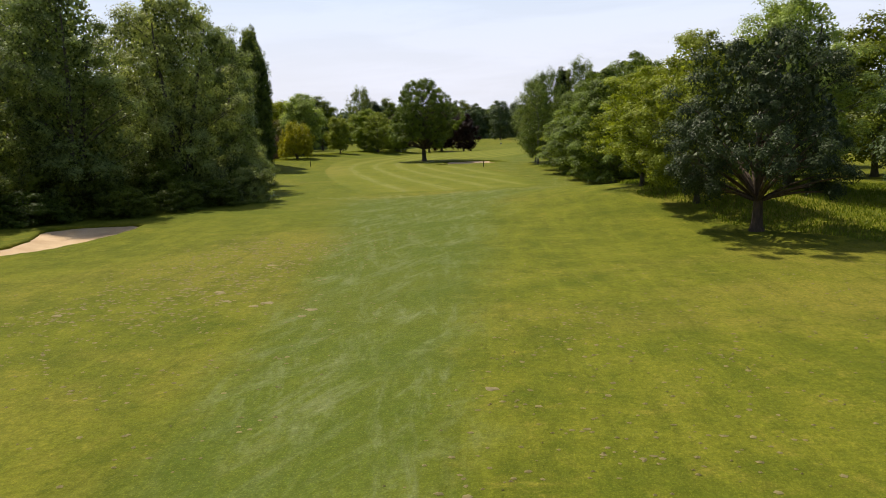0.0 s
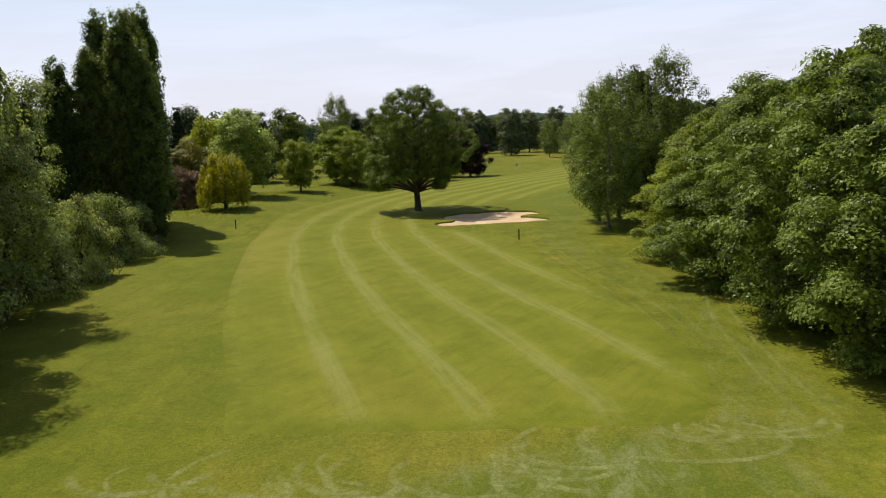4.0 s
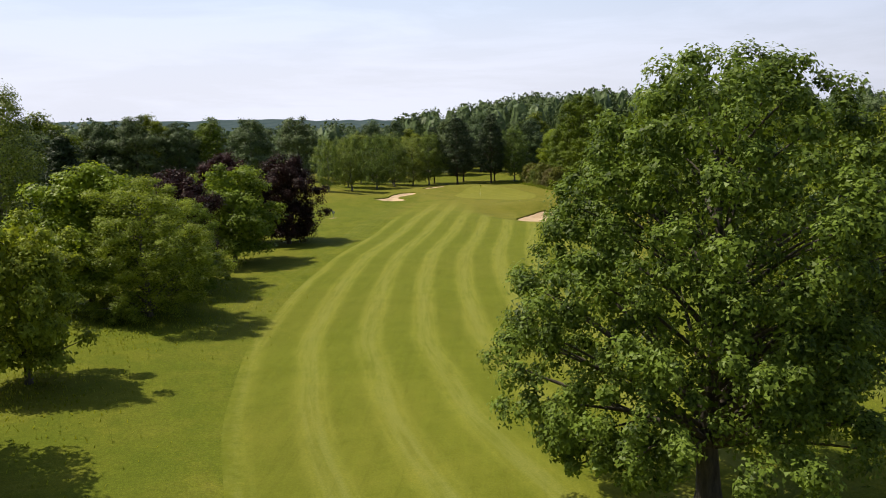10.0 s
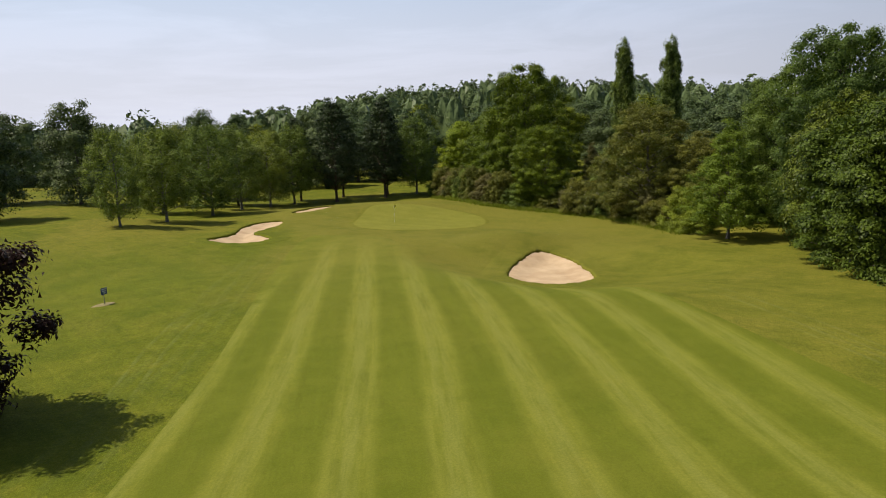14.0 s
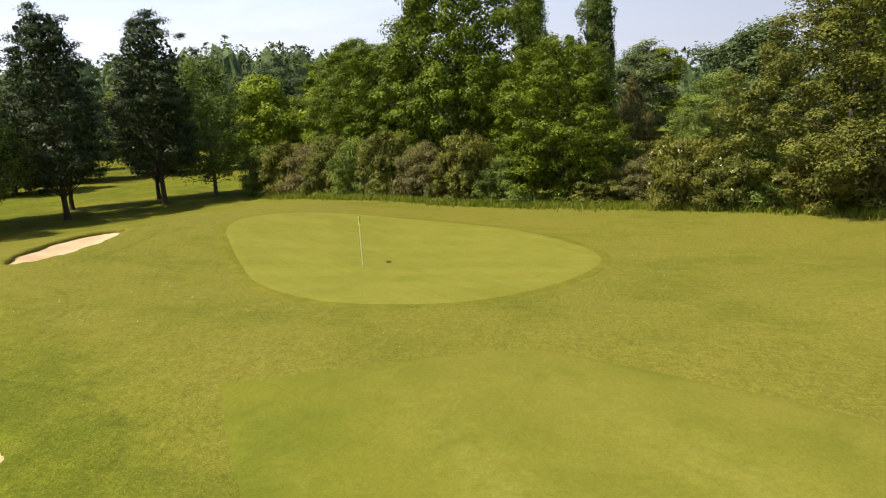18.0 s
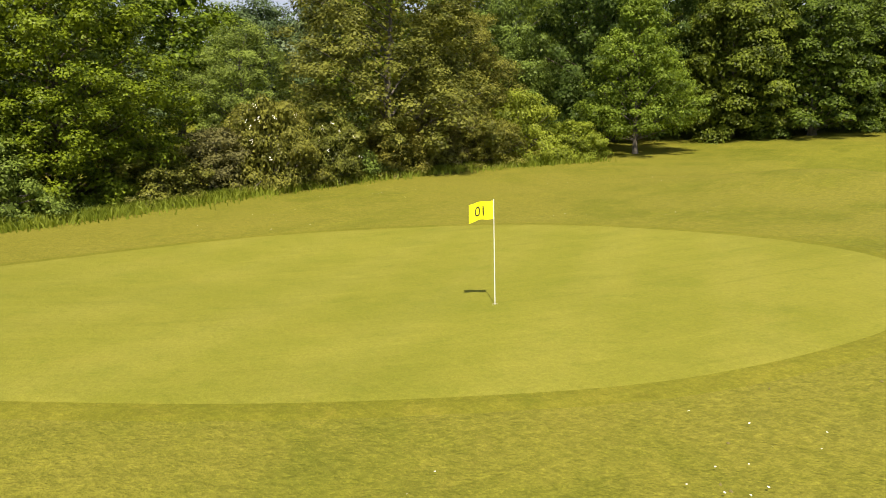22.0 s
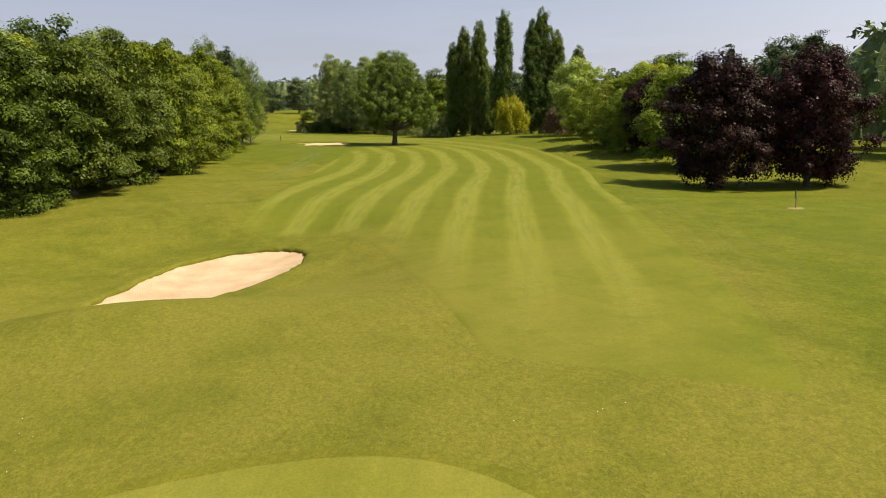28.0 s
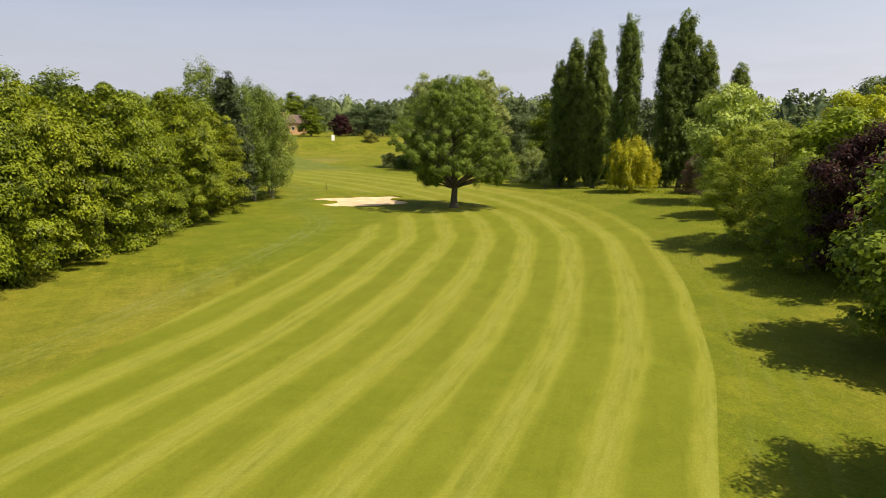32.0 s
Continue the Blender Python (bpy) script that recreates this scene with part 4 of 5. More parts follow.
tree_kind("broadleaf", 132, 14, 4.6, 0.8, p_round, L_FAR, B_GREY, 0.26, 80, 260, 1.75, 0.25, 14, rough=0.34, fill=532, shell=0.3)
tree_kind("broadleaf", 133, 15, 4.2, 1.0, p_dome, L_GREEN, B_GREY, 0.26, 80, 260, 1.75, 0.25, 14, rough=0.36, fill=532, shell=0.3)
tree_kind("conifer", 141, 16, 3.2, 0.8, p_cone, L_PINE, B_PINE, 0.22, 80, 72, 1.1, 0.44, 14, rough=0.25, flat=0.4, slim=0.35, fill=420)

# ---------------------------------------------------------------- the fairway's own trees
plant("oak", "oak_tree", -7.0, 56.7, 15.8, 13.4, 0, 0, "broad dark green oak standing on the fairway edge")

for i, (x, y, h, w) in enumerate([(-31.2, 33.4, 23.0, 4.2), (-29.0, 32.6, 19.8, 3.8), (-32.8, 37.5, 23.6, 4.0), (-35.2, 43.6, 24.6, 4.4), (-34.4, 32.4, 19.6, 4.0), (-36.8, 30.6, 18.6, 4.0),
                                  (-40.5, 46.0, 22.6, 4.4), (-42.4, 46.2, 24.8, 4.6), (-45.0, 47.6, 20.4, 4.2), (-50.0, 48.2, 17.4, 4.0), (-39.6, 28.6, 15.4, 3.8)]):
    plant("poplar", "poplar_tree", x, y, h, w, i * 67, i, "tall slender dark green Lombardy poplar", group="poplars beside the fairway")

for i, (x, y, h, w) in enumerate([(-26, -36, 18, 11), (-19.5, -27.5, 19.5, 11), (-15.5, -17.5, 20, 10.5), (-17.2, -6.5, 18, 9.5), (-21.0, 3.0, 16, 8.5), (-27, -22, 20, 13), (-26, -6, 20, 12), (-34, -40, 19, 13)]):
    plant("white_willow", "white_willow", x, y, h, w, i * 77, i, "tall grey-green willow with several dark stems", group="willow clump by the tee bunker")
for i, (x, y, h, w) in enumerate([(-7.8, -18.6, 3.4, 4.4), (-10.8, -14.5, 3.0, 4.6), (-9.6, -21.8, 2.4, 4.2), (-15.0, -22.5, 4.2, 6.5), (-18.5, -29.5, 4.6, 7.0), (-23.0, -34.5, 4.4, 7.0), (-14.0, -11.0, 4.0, 6.0), (-18.0, -16.0, 6.0, 8.0), (-11.2, -25, 2.6, 4.6), (-13.5, -29.5, 2.4, 4.6), (-18.5, -34, 2.6, 5), (-23.6, 9, 6.0, 6.4), (-24.5, 15, 6.5, 5.6), (-27.5, 23, 6, 6), (-29.4, 28.5, 5, 4.6)]):
    plant("shrub", "shrub", x, y, h, w, i * 50, i, "dense leafy shrub at the foot of the trees", "shrub", "shrubs along the western trees", L_GREY if i == 0 or y > 0 else L_SHADED)

plant("weeping_willow", "weeping_willow", -31.6, 53.2, 6.4, 7.8, 0, 0, "golden weeping willow with hanging branches")
plant("shrub", "flowering_shrub", -39.8, 57.0, 5.6, 6.0, 40, 0, "dusty pink flowering shrub beside the weeping willow", "shrub", leafy=L_PINK)
plant("linden", "maple_tree", -36.4, 69.2, 12.8, 9.6, 30, 1, "pale green maple with a light airy crown", leafy=L_PALE)
plant("linden", "round_tree", -31.0, 78.2, 8.6, 6.0, 0, 0, "small round-headed tree with a clear trunk", leafy=L_BRIGHT)
plant("linden", "linden_tree", -45.6, 77.0, 12.6, 9.5, 110, 0, "bright yellow-green linden behind the maple")
plant("hornbeam", "field_tree", -43.5, 66.5, 9.0, 8.0, 20, 1, "dark reddish-green tree behind the flowering shrub", leafy=L_BROWN)
plant("field_maple", "bushy_tree", -25.6, 91.4, 9.6, 9.0, 0, 1, "bushy yellow-green tree with leaves to the ground", leafy=L_BRIGHT)
plant("linden", "linden_tree", -29.4, 95.0, 10.0, 9.2, 60, 1, "bright yellow-green linden beside the bushy tree")
plant("copper_beech", "copper_beech", -23.6, 104.8, 9.4, 8.6, 70, 0, "dark purple copper beech behind the lindens")
plant("field_maple", "bushy_tree", -22.8, 99.6, 7.6, 6.6, 140, 0, "low bushy green tree between linden and beech", leafy=L_BRIGHT)
plant("linden", "linden_tree", -17.6, 115.6, 10.4, 9.2, 160, 0, "small green linden at the fairway's edge", leafy=L_BRIGHT)
plant("copper_beech", "copper_beech", -9.9, 128.6, 10.8, 8.8, 0, 0, "round dark purple copper beech beside the fairway")
plant("copper_beech", "copper_beech", -17.0, 131.8, 11.0, 8.4, 130, 0, "dark purple copper beech behind its neighbour")
plant("birch", "birch_tree", -40.2, 126.2, 18.0, 9.0, 0, 1, "tall feathery grey-green birch")

# east side, from the tee to the green
plant("pine", "scots_pine", 31.0, -40.4, 10.4, 10.0, 0, 0, "spreading dark blue-green pine with low limbs")
plant("white_willow", "willow_tree", 36.8, -25.0, 13.6, 9.5, 50, 1, "pale green tree behind the pine", leafy=L_PALE)
plant("maple", "linden_tree", 26.5, -24.8, 8.6, 8.2, 90, 0, "yellow-green tree with a forked trunk in long grass")
plant("maple", "field_maple", 29.2, -32.4, 10.6, 8.0, 200, 0, "olive-green field maple over long grass", leafy=L_BRIGHT)
for i, (kind, x, y, h, w, mat) in enumerate([("hornbeam", 36, -14, 11.5, 10, L_GREEN), ("white_willow", 46, -36, 10, 10, L_BIRCH), ("hornbeam", 33, -6, 12, 9.5, None), ("near_hornbeam", 25.6, -3.4, 11.0, 9.5, None), ("near_hornbeam", 24.6, 4.0, 12.8, 9.8, None), ("hornbeam", 29, 12, 14.5, 11, None),
                                             ("near_hornbeam", 21.8, 12.4, 9.2, 8.6, None), ("near_hornbeam", 20.6, 20.8, 8.2, 7.6, L_BRIGHT), ("near_hornbeam", 27, 24, 13.0, 10, None), ("hornbeam", 24, 31, 11.0, 9, None), ("hornbeam", 31, 36, 13, 10, None), ("hornbeam", 40, 6, 15, 11, None)]):
    plant(kind, "hedgerow_tree", x, y, h, w, i * 73, i, "dense dark green tree in a row, leaves down to the grass", group="eastern tree row", leafy=mat or L_HEDGE)
for i, (x, y, h, w) in enumerate([(15.9, 36.6, 13.4, 7.0), (15.2, 42.4, 14.0, 6.2), (17.4, 45.0, 15.6, 7.4), (23.0, 49.5, 17.4, 7.6)]):
    plant("birch", "birch_tree", x, y, h, w, i * 80, i, "silver birch with white trunk and drooping twigs", group="birches beside the bunker")
plant("tall_pine", "scots_pine", 19.8, 50.2, 16.6, 7.5, 0, 0, "dark pine among the birches")
for i, (x, y, h, w) in enumerate([(21.8, 56.5, 12.5, 9), (23.6, 64.4, 14.0, 10), (26.8, 71.5, 13.4, 9.6), (27.2, 78.6, 13.6, 9.8), (30.0, 85.8, 13.2, 9.4), (31.6, 92.4, 13.4, 9.6), (33.2, 99.4, 12.6, 9.2), (36.4, 105.8, 12.8, 9.4), (39.6, 111.8, 12.2, 9.4), (43.6, 118.0, 12.0, 9.2), (47.8, 123.4, 11.6, 9.4), (52.6, 126.6, 13.0, 9.6)]):
    lab = "dense hornbeam in a long row, leaves down to the grass"
    plant("near_hornbeam" if i < 3 else "hornbeam", "hornbeam_tree", x, y, h, w, i * 59, i, lab, group="hornbeam row", leafy=L_SHADED if i > 6 else None)
for i, (x, y, h, w) in enumerate([(60.5, 131, 19.5, 13), (57, 118, 17, 12), (47, 106, 15, 11), (42, 94, 15, 11), (38, 76, 15.5, 11), (36, 62, 15, 11), (68, 124, 17, 12), (66, 140, 16.5, 11)]):
    plant("tall_broadleaf" if i in (0, 1, 6, 7) else "broadleaf", "forest_tree", x, y, h, w, i * 41, i, "tall dark broadleaf tree behind the row", group="trees behind the hornbeams", leafy=(L_POPLAR, L_BIRCH, L_BRIGHT, L_POPLAR, L_BIRCH, L_POPLAR, L_BRIGHT, L_BIRCH)[i])
plant("young_tree", "young_tree", 53.6, 138.2, 11.4, 9.8, 0, 0, "young light green tree with level branches", leafy=L_BRIGHT)

# hedge and thicket east of the green
for i, (x, y, h, w) in enumerate([(55.2, 143.0, 2.6, 4.4), (57.2, 145.8, 4.6, 5.2), (56.8, 149.4, 3.0, 4.6), (58.8, 151.6, 4.4, 5.2), (58.2, 155.4, 3.2, 4.8), (59.6, 158.8, 3.8, 4.8), (60.0, 162.4, 4.4, 5.2), (59.4, 165.8, 3.2, 4.6), (58.6, 168.8, 2.6, 4.2), (58.2, 175.4, 3.4, 4.4),
                                  (57.8, 178.6, 5.2, 4.8), (58.0, 182.2, 4.4, 4.8), (58.8, 185.8, 5.4, 5.2), (59.8, 189.8, 4.8, 5.0), (61.2, 193.8, 5.2, 5.4), (63.0, 197.8, 4.8, 5.4), (64.6, 202.4, 5.4, 5.6), (66.0, 207.0, 5.0, 5.6)]):
    plant("shrub", "hedge_shrub", x, y, h, w, i * 97, i, "tangled hedge shrub with bramble and bare twigs", "shrub", "hedge behind the green", L_BRIGHT if i < 2 else (L_BROWN, L_BIRCH, L_BROWN, L_TWIG)[i % 4])
for i, (kind, x, y, h, w, mat) in enumerate([("field_maple", 60.4, 153.8, 13.4, 12.6, None), ("field_maple", 61.8, 147.0, 10.0, 8.0, None), ("field_maple", 63.4, 161.8, 8.4, 6.6, L_BIRCH), ("young_tree", 66.0, 168.4, 8.8, 5.0, L_TWIG), ("tall_broadleaf", 60.6, 172.0, 11.6, 9.8, L_GREEN),
                                             ("tall_broadleaf", 67.0, 184.0, 20.5, 14.0, L_GREEN), ("tall_broadleaf", 69.0, 194.0, 13.5, 10.5, L_GREEN), ("tall_broadleaf", 74.0, 200.0, 15.0, 11.0, L_GREEN), ("linden", 88.0, 214.0, 13.5, 11.0, None), ("linden", 84.0, 224.0, 13.0, 11.0, None), ("field_maple", 72, 146, 12, 9, L_GREEN)]):
    plant(kind, "thicket_tree", x, y, h, w, i * 71, i, "leafy tree rising out of the hedge behind the green", group="thicket behind the green", leafy=mat)
for i, (x, y, h, w) in enumerate([(96.4, 190.2, 26.5, 4.4), (100.4, 182.6, 26.0, 4.4)]):
    plant("poplar", "poplar_tree", x, y, h, w, i * 90, i, "tall slender poplar beyond the hedge", group="poplars beyond the hedge")

# north of the green
for i, (x, y, h, w) in enumerate([(56.8, 211.4, 18.2, 10.2), (47.6, 212.6, 18.4, 10.0), (52, 219, 16, 8.6), (60.4, 217, 16, 8.6), (43.5, 219, 15, 8)]):
    plant("broad_pine", "scots_pine", x, y, h, w, i * 50, i, "tall dark pine with a bare reddish trunk", group="pines behind the green")
for i, (x, y, h, w) in enumerate([(6.6, 180.6, 10.8, 5.9), (12.8, 186.6, 11.4, 7.4), (20.8, 195.4, 12.6, 8.2), (27.5, 203.5, 12.4, 7.9), (34.4, 210.0, 12.6, 8.7), (40.0, 213.5, 13.4, 8.4), (31.0, 216.0, 12, 8.2), (64.5, 213.0, 14.5, 9.0), (16, 203, 12, 7.7), (22, 214, 12.5, 8.3)]):
    plant("birch", "birch_tree", x, y, h, w, i * 66, i, "slender birch with a drooping crown, on mown grass", group="birch grove north of the green")

M_BLOSSOM = plain_material("elder_blossom", (0.78, 0.76, 0.62), 0.8)


def blossom(root, seed, height, radius, k):
    """Flat creamy flower heads on the sunny side of a shrub."""
    rng = np.random.default_rng(seed)
    h = rng.uniform(0.35, 0.95, k)
    th = rng.uniform(1.6, 4.6, k)
    r = p_bush(h) * radius * rng.uniform(0.95, 1.12, k)
    pos = np.stack([r * np.cos(th), r * np.sin(th), h * height], 1)
    pos = np.repeat(pos, 5, 0) + rng.normal(size=(k * 5, 3)) * 0.05
    V, F = leaf_quads(pos, np.stack([np.cos(np.repeat(th, 5)), np.sin(np.repeat(th, 5)), np.full(k * 5, 1.2)], 1), np.full(k * 5, 0.05), rng, 0.9)
    child("blossom", np_mesh("blossom", V, F, M_BLOSSOM), root, "creamy white flower heads")


for i, (x, y, h, w) in enumerate([(57.9, 163.2, 4.6, 4.6), (57.6, 160.0, 3.4, 3.8)]):
    e = plant("shrub", "elder_bush", x, y, h, w, 0, i, "elder bush with creamy white flower heads in the hedge", "shrub", "elders in the hedge", L_BROWN)
    blossom(e, 40 + i, 3.2, 2.2, 12)
plant("shrub", "broom_bush", 71.5, 174.2, 3.6, 4.4, 20, 1, "yellow flowering broom beyond the hedge", "shrub", leafy=L_GOLD)

# mid-distance trees that can be told apart
rng4 = np.random.default_rng(4)
MID = [  # kind, x, y, height, width
    ("broadleaf", -30, 232, 17, 12), ("hornbeam", -48, 230, 16, 12), ("hornbeam", -40, 240, 16, 12), ("tall_pine", -33, 118, 13, 7), ("broadleaf", -42, 142, 16, 10), ("broadleaf", -50, 120, 15, 10), ("broadleaf", -50, 104, 14, 10), ("broadleaf", -58, 92, 15, 10),
    ("broadleaf", -56, 70, 14, 10), ("broadleaf", -62, 60, 15, 11), ("conifer", -55, 84, 15, 6), ("broadleaf", -40, 160, 16, 10), ("broadleaf", -36, 235, 16, 10), ("hornbeam", -20, 236, 15, 11), ("broadleaf", -12, 240, 16, 10), ("broadleaf", -6, 200, 15, 9),
    ("broadleaf", -2, 232, 15, 11), ("broadleaf", -26, 244, 17, 11), ("broadleaf", 8, 222, 16, 10), ("broadleaf", 30, 232, 16, 10), 
    ("broadleaf", 104, 192, 16, 11), ("broadleaf", 60, 244, 15, 11), ("broadleaf", 72, 252, 15, 12), ("broadleaf", 48, 250, 14, 10), ("broadleaf", 84, 246, 16, 12), ("broadleaf", 98, 240, 15, 12), ("broadleaf", 108, 230, 15, 11), ("broadleaf", 92, 258, 17, 12), ("broadleaf", 112, 250, 17, 13), ("broadleaf", 126, 238, 17, 13), ("broadleaf", 122, 218, 15, 12), ("broadleaf", 138, 222, 17, 13), ("broadleaf", 118, 204, 14, 11), ("broadleaf", 134, 202, 16, 12), ("broadleaf", 128, 186, 14, 11), ("broadleaf", 144, 188, 16, 13), ("broadleaf", 122, 170, 14, 11), ("broadleaf", 140, 170, 16, 12), ("broadleaf", 116, 152, 14, 11), ("broadleaf", 134, 152, 16, 12), ("broadleaf", 108, 136, 15, 11), ("broadleaf", 126, 132, 16, 12), ("broadleaf", 66, 266, 17, 13), ("broadleaf", 82, 276, 18, 13), ("broadleaf", 104, 276, 18, 13), ("broadleaf", 128, 264, 18, 13), ("broadleaf", 146, 248, 18, 13), ("broadleaf", 150, 270, 19, 14), ("broadleaf", 50, 272, 17, 13), ("broadleaf", 88, 163, 13, 11), ("broadleaf", 96, 152, 18, 12), ("broadleaf", 84, 138, 18, 12), ("broadleaf", 80, 118, 17, 12), ("broadleaf", 66, 104, 16, 11), ("broadleaf", 56, 88, 16, 11), ("broadleaf", 52, 70, 16, 11), ("broadleaf", 48, 52, 16, 11), ("broadleaf", 44, 36, 15, 11), ("broadleaf", 48, 20, 16, 11), ("broadleaf", 52, 0, 16, 11), ("broadleaf", 50, -20, 12.5, 10), ("broadleaf", 53, -40, 10, 9), ("broadleaf", 54, -56, 8, 8),
    ("broadleaf", -46, 30, 14, 10), ("broadleaf", -44, 12, 15, 11), ("broadleaf", -42, -8, 16, 11), ("broadleaf", -40, -30, 16, 11), ("broadleaf", -44, -52, 16, 11),
    ("broadleaf", 8.5, -134, 11, 10), ("broadleaf", -9, -136, 12, 10), ("broadleaf", 6, -165, 15, 12), ("broadleaf", 15, -172, 16, 12), ("conifer", 26, -148, 17, 9), ("broadleaf", 32, -158, 16, 12), ("conifer", 36, -150, 18, 9), ("broadleaf", -18, -130, 13, 11), ("broadleaf", -30, -124, 14, 11), ("broadleaf", 44, -136, 15, 11), ("broadleaf", -44, -120, 14, 11),
]
for i, (kind, x, y, h, w) in enumerate(MID):
    lab = "dark pointed conifer among the woods" if kind in ("conifer", "tall_pine") else "broadleaf tree at the edge of the woods"
    plant(kind, "woodland_tree", x, y, h, w, i * 57, i, lab, group="trees round the course", leafy=L_FAR if kind == "hornbeam" else None)
plant("copper_beech", "copper_beech", -2.4, -131, 8.0, 7.5, 20, 0, "dark purple tree by the clubhouse grounds")
for i, (x, y) in enumerate([(-12, -112), (-30, -108), (40, -108), (56, -96)]):
    plant("shrub", "shrub", x, y, 3.0, 6.0, i * 40, i, "rounded shrub at the edge of the mown grass", "shrub")


# ---------------------------------------------------------------- far woods: uncountable crowns
def woods(name, spots, label, seed, quads=288, dome=0.76):
    rng = np.random.default_rng(seed)
    shapes = []
    for k in range(5):
        V, F, _ = crown_cloud(rng, (p_dome, p_round, p_dome, p_round, p_cone)[k], 1.0, 0.36, 60, quads // 60, 0.085, 0.046, rough=0.2, core=0.5, flat=0.85)
        # sprays stay close to the canopy's surface
        tri = V.reshape(-1, 3, 3)
        mid = tri.mean(1)
        r = np.hypot(mid[:, 0], mid[:, 1])
        tri = tri * np.where(r > 0.33, 0.33 / np.maximum(r, 1e-6), 1)[:, None, None] ** np.array([1, 1, 0.0])
        top = 0.12 + dome * np.sqrt(np.clip(1 - (np.minimum(r, 0.33) / 0.335) ** 2, 0, 1)) + rng.uniform(0.0, 0.04, len(r))
        tri[..., 2] += np.minimum(top + 0.02 - mid[:, 2], 0)[:, None]
        V = tri.reshape(-1, 3)
        shapes.append(V.astype(np.float32))
    VV, tops = [], []
    for (x, y), k, h, a in zip(spots, rng.integers(0, 5, len(spots)), rng.uniform(13, 20.5, len(spots)), rng.uniform(0, 6.28, len(spots))):
        v = shapes[k] if rng.uniform() < 0.8 else shapes[1]
        c, s = math.cos(a), math.sin(a)
        wide = rng.uniform(0.85, 1.25)
        q = np.stack([(v[:, 0] * c - v[:, 1] * s) * h * wide, (v[:, 0] * s + v[:, 1] * c) * h * wide, v[:, 2] * h], 1)
        tops.append(((x, y, float(gz(x, y)) + 14 * float(smoothstep(50, 170, x) * smoothstep(225, 320, y))), h))
        q += np.array([x, y, float(gz(x, y)) + 14 * float(smoothstep(50, 170, x) * smoothstep(225, 320, y))])
        VV.append(q)
    VV = np.concatenate(VV)
    # the closed surface of the canopy inside the leaf sprays
    P = np.array([c for c, _ in tops]); Hh = np.array([h for _, h in tops])
    step = 1.9
    X, Y = np.meshgrid(np.arange(P[:, 0].min() - 8, P[:, 0].max() + 8, step), np.arange(P[:, 1].min() - 8, P[:, 1].max() + 8, step))
    Z = np.full(X.shape, -3.0)
    for (x, y, z), h in zip(P, Hh):
        m = (np.abs(X - x) < 0.36 * h) & (np.abs(Y - y) < 0.36 * h)
        d = ((X[m] - x) ** 2 + (Y[m] - y) ** 2) / (0.28 * h) ** 2
        Z[m] = np.maximum(Z[m], z + np.where(d < 1, h * (0.10 + (dome - 0.05) * np.sqrt(np.clip(1 - d, 0, 1))), -3))
    Z += rng.normal(size=Z.shape) * 0.9
    ny, nx = X.shape
    q = (np.arange(ny - 1)[:, None] * nx + np.arange(nx - 1)[None]).ravel()
    F = np.stack([q, q + 1, q + nx + 1, q + nx], 1)
    F = F[(Z.ravel()[F] > 0).any(1)]
    F = np.concatenate([F[:, :3], F[:, [0, 2, 3]]])
    CV = np.stack([X.ravel(), Y.ravel(), Z.ravel()], 1)
    CF = np.arange(len(VV)).reshape(-1, 3)
    VV = np.concatenate([VV, CV]); CF = np.concatenate([CF, F + len(VV) - len(CV)])
    tagged(new(name, np_mesh(name, VV, CF, L_FAR)), label, "woods", kind="stuff")


def scatter(rng, n, x0, x1, y0, y1, keep):
    p = np.stack([rng.uniform(x0, x1, n), rng.uniform(y0, y1, n)], 1)
    return [tuple(q) for q in p if keep(*q)]


rw = np.random.default_rng(77)
woods("far_woods", scatter(rw, 800, -240, 300, 228, 420, lambda x, y: y > 236 + 14 * math.sin(x * 0.05) and not (-20 < x < 22 and y < 300) and not (30 < x < 185 and y < 300)), "deep mixed woodland beyond the golf course", 7, 540, 0.72)
woods("far_woods", scatter(rw, 380, -200, -62, -140, 235, lambda x, y: x < -66 - 8 * math.sin(y * 0.06)), "mixed woodland west of the course", 8, 600, 0.7)
woods("far_woods", scatter(rw, 300, 58, 210, -140, 235, lambda x, y: x > (158 if y > 122 else 66) + 8 * math.sin(y * 0.07)), "mixed woodland east of the course", 9, 540, 0.7)
woods("far_woods", scatter(rw, 300, -220, 220, -290, -160, lambda x, y: y < -168 + 10 * math.sin(x * 0.05) or abs(x) > 90), "mixed woodland south of the course", 10, 480, 0.72)


# ---------------------------------------------------------------- wooded hills on the horizon
def hills(name, radius, height, seed, a0, a1, label):
    rng = np.random.default_rng(seed)
    n, m = 420, 7
    th = np.linspace(radians(a0), radians(a1), n)
    ridge = height * (0.72 + 0.16 * np.sin(th * 3 + seed) + 0.10 * np.sin(th * 7.3 + 2 * seed)) + rng.normal(size=n) * 1.3 + np.convolve(rng.normal(size=n + 8), np.hanning(9), "valid") * 0.8
    V = []
    for k in range(m):
        f = k / (m - 1)
        r = radius + f * radius * 0.28
        z = ridge * math.sin(f * math.pi / 2) ** 0.8 + rng.normal(size=n) * 1.2 * (k > 0)
        V.append(np.stack([r * np.sin(th), 60 + r * np.cos(th), z - (2 if k == 0 else 0)], 1))
    V = np.concatenate(V)
    a, b = np.meshgrid(np.arange(m - 1), np.arange(n - 1), indexing="ij")
    i = (a * n + b).ravel()
    tagged(new(name, np_mesh(name, V, np.stack([i, i + 1, i + n + 1, i + n], 1), M_HILL, smooth=True)), label, "hills", kind="structure")


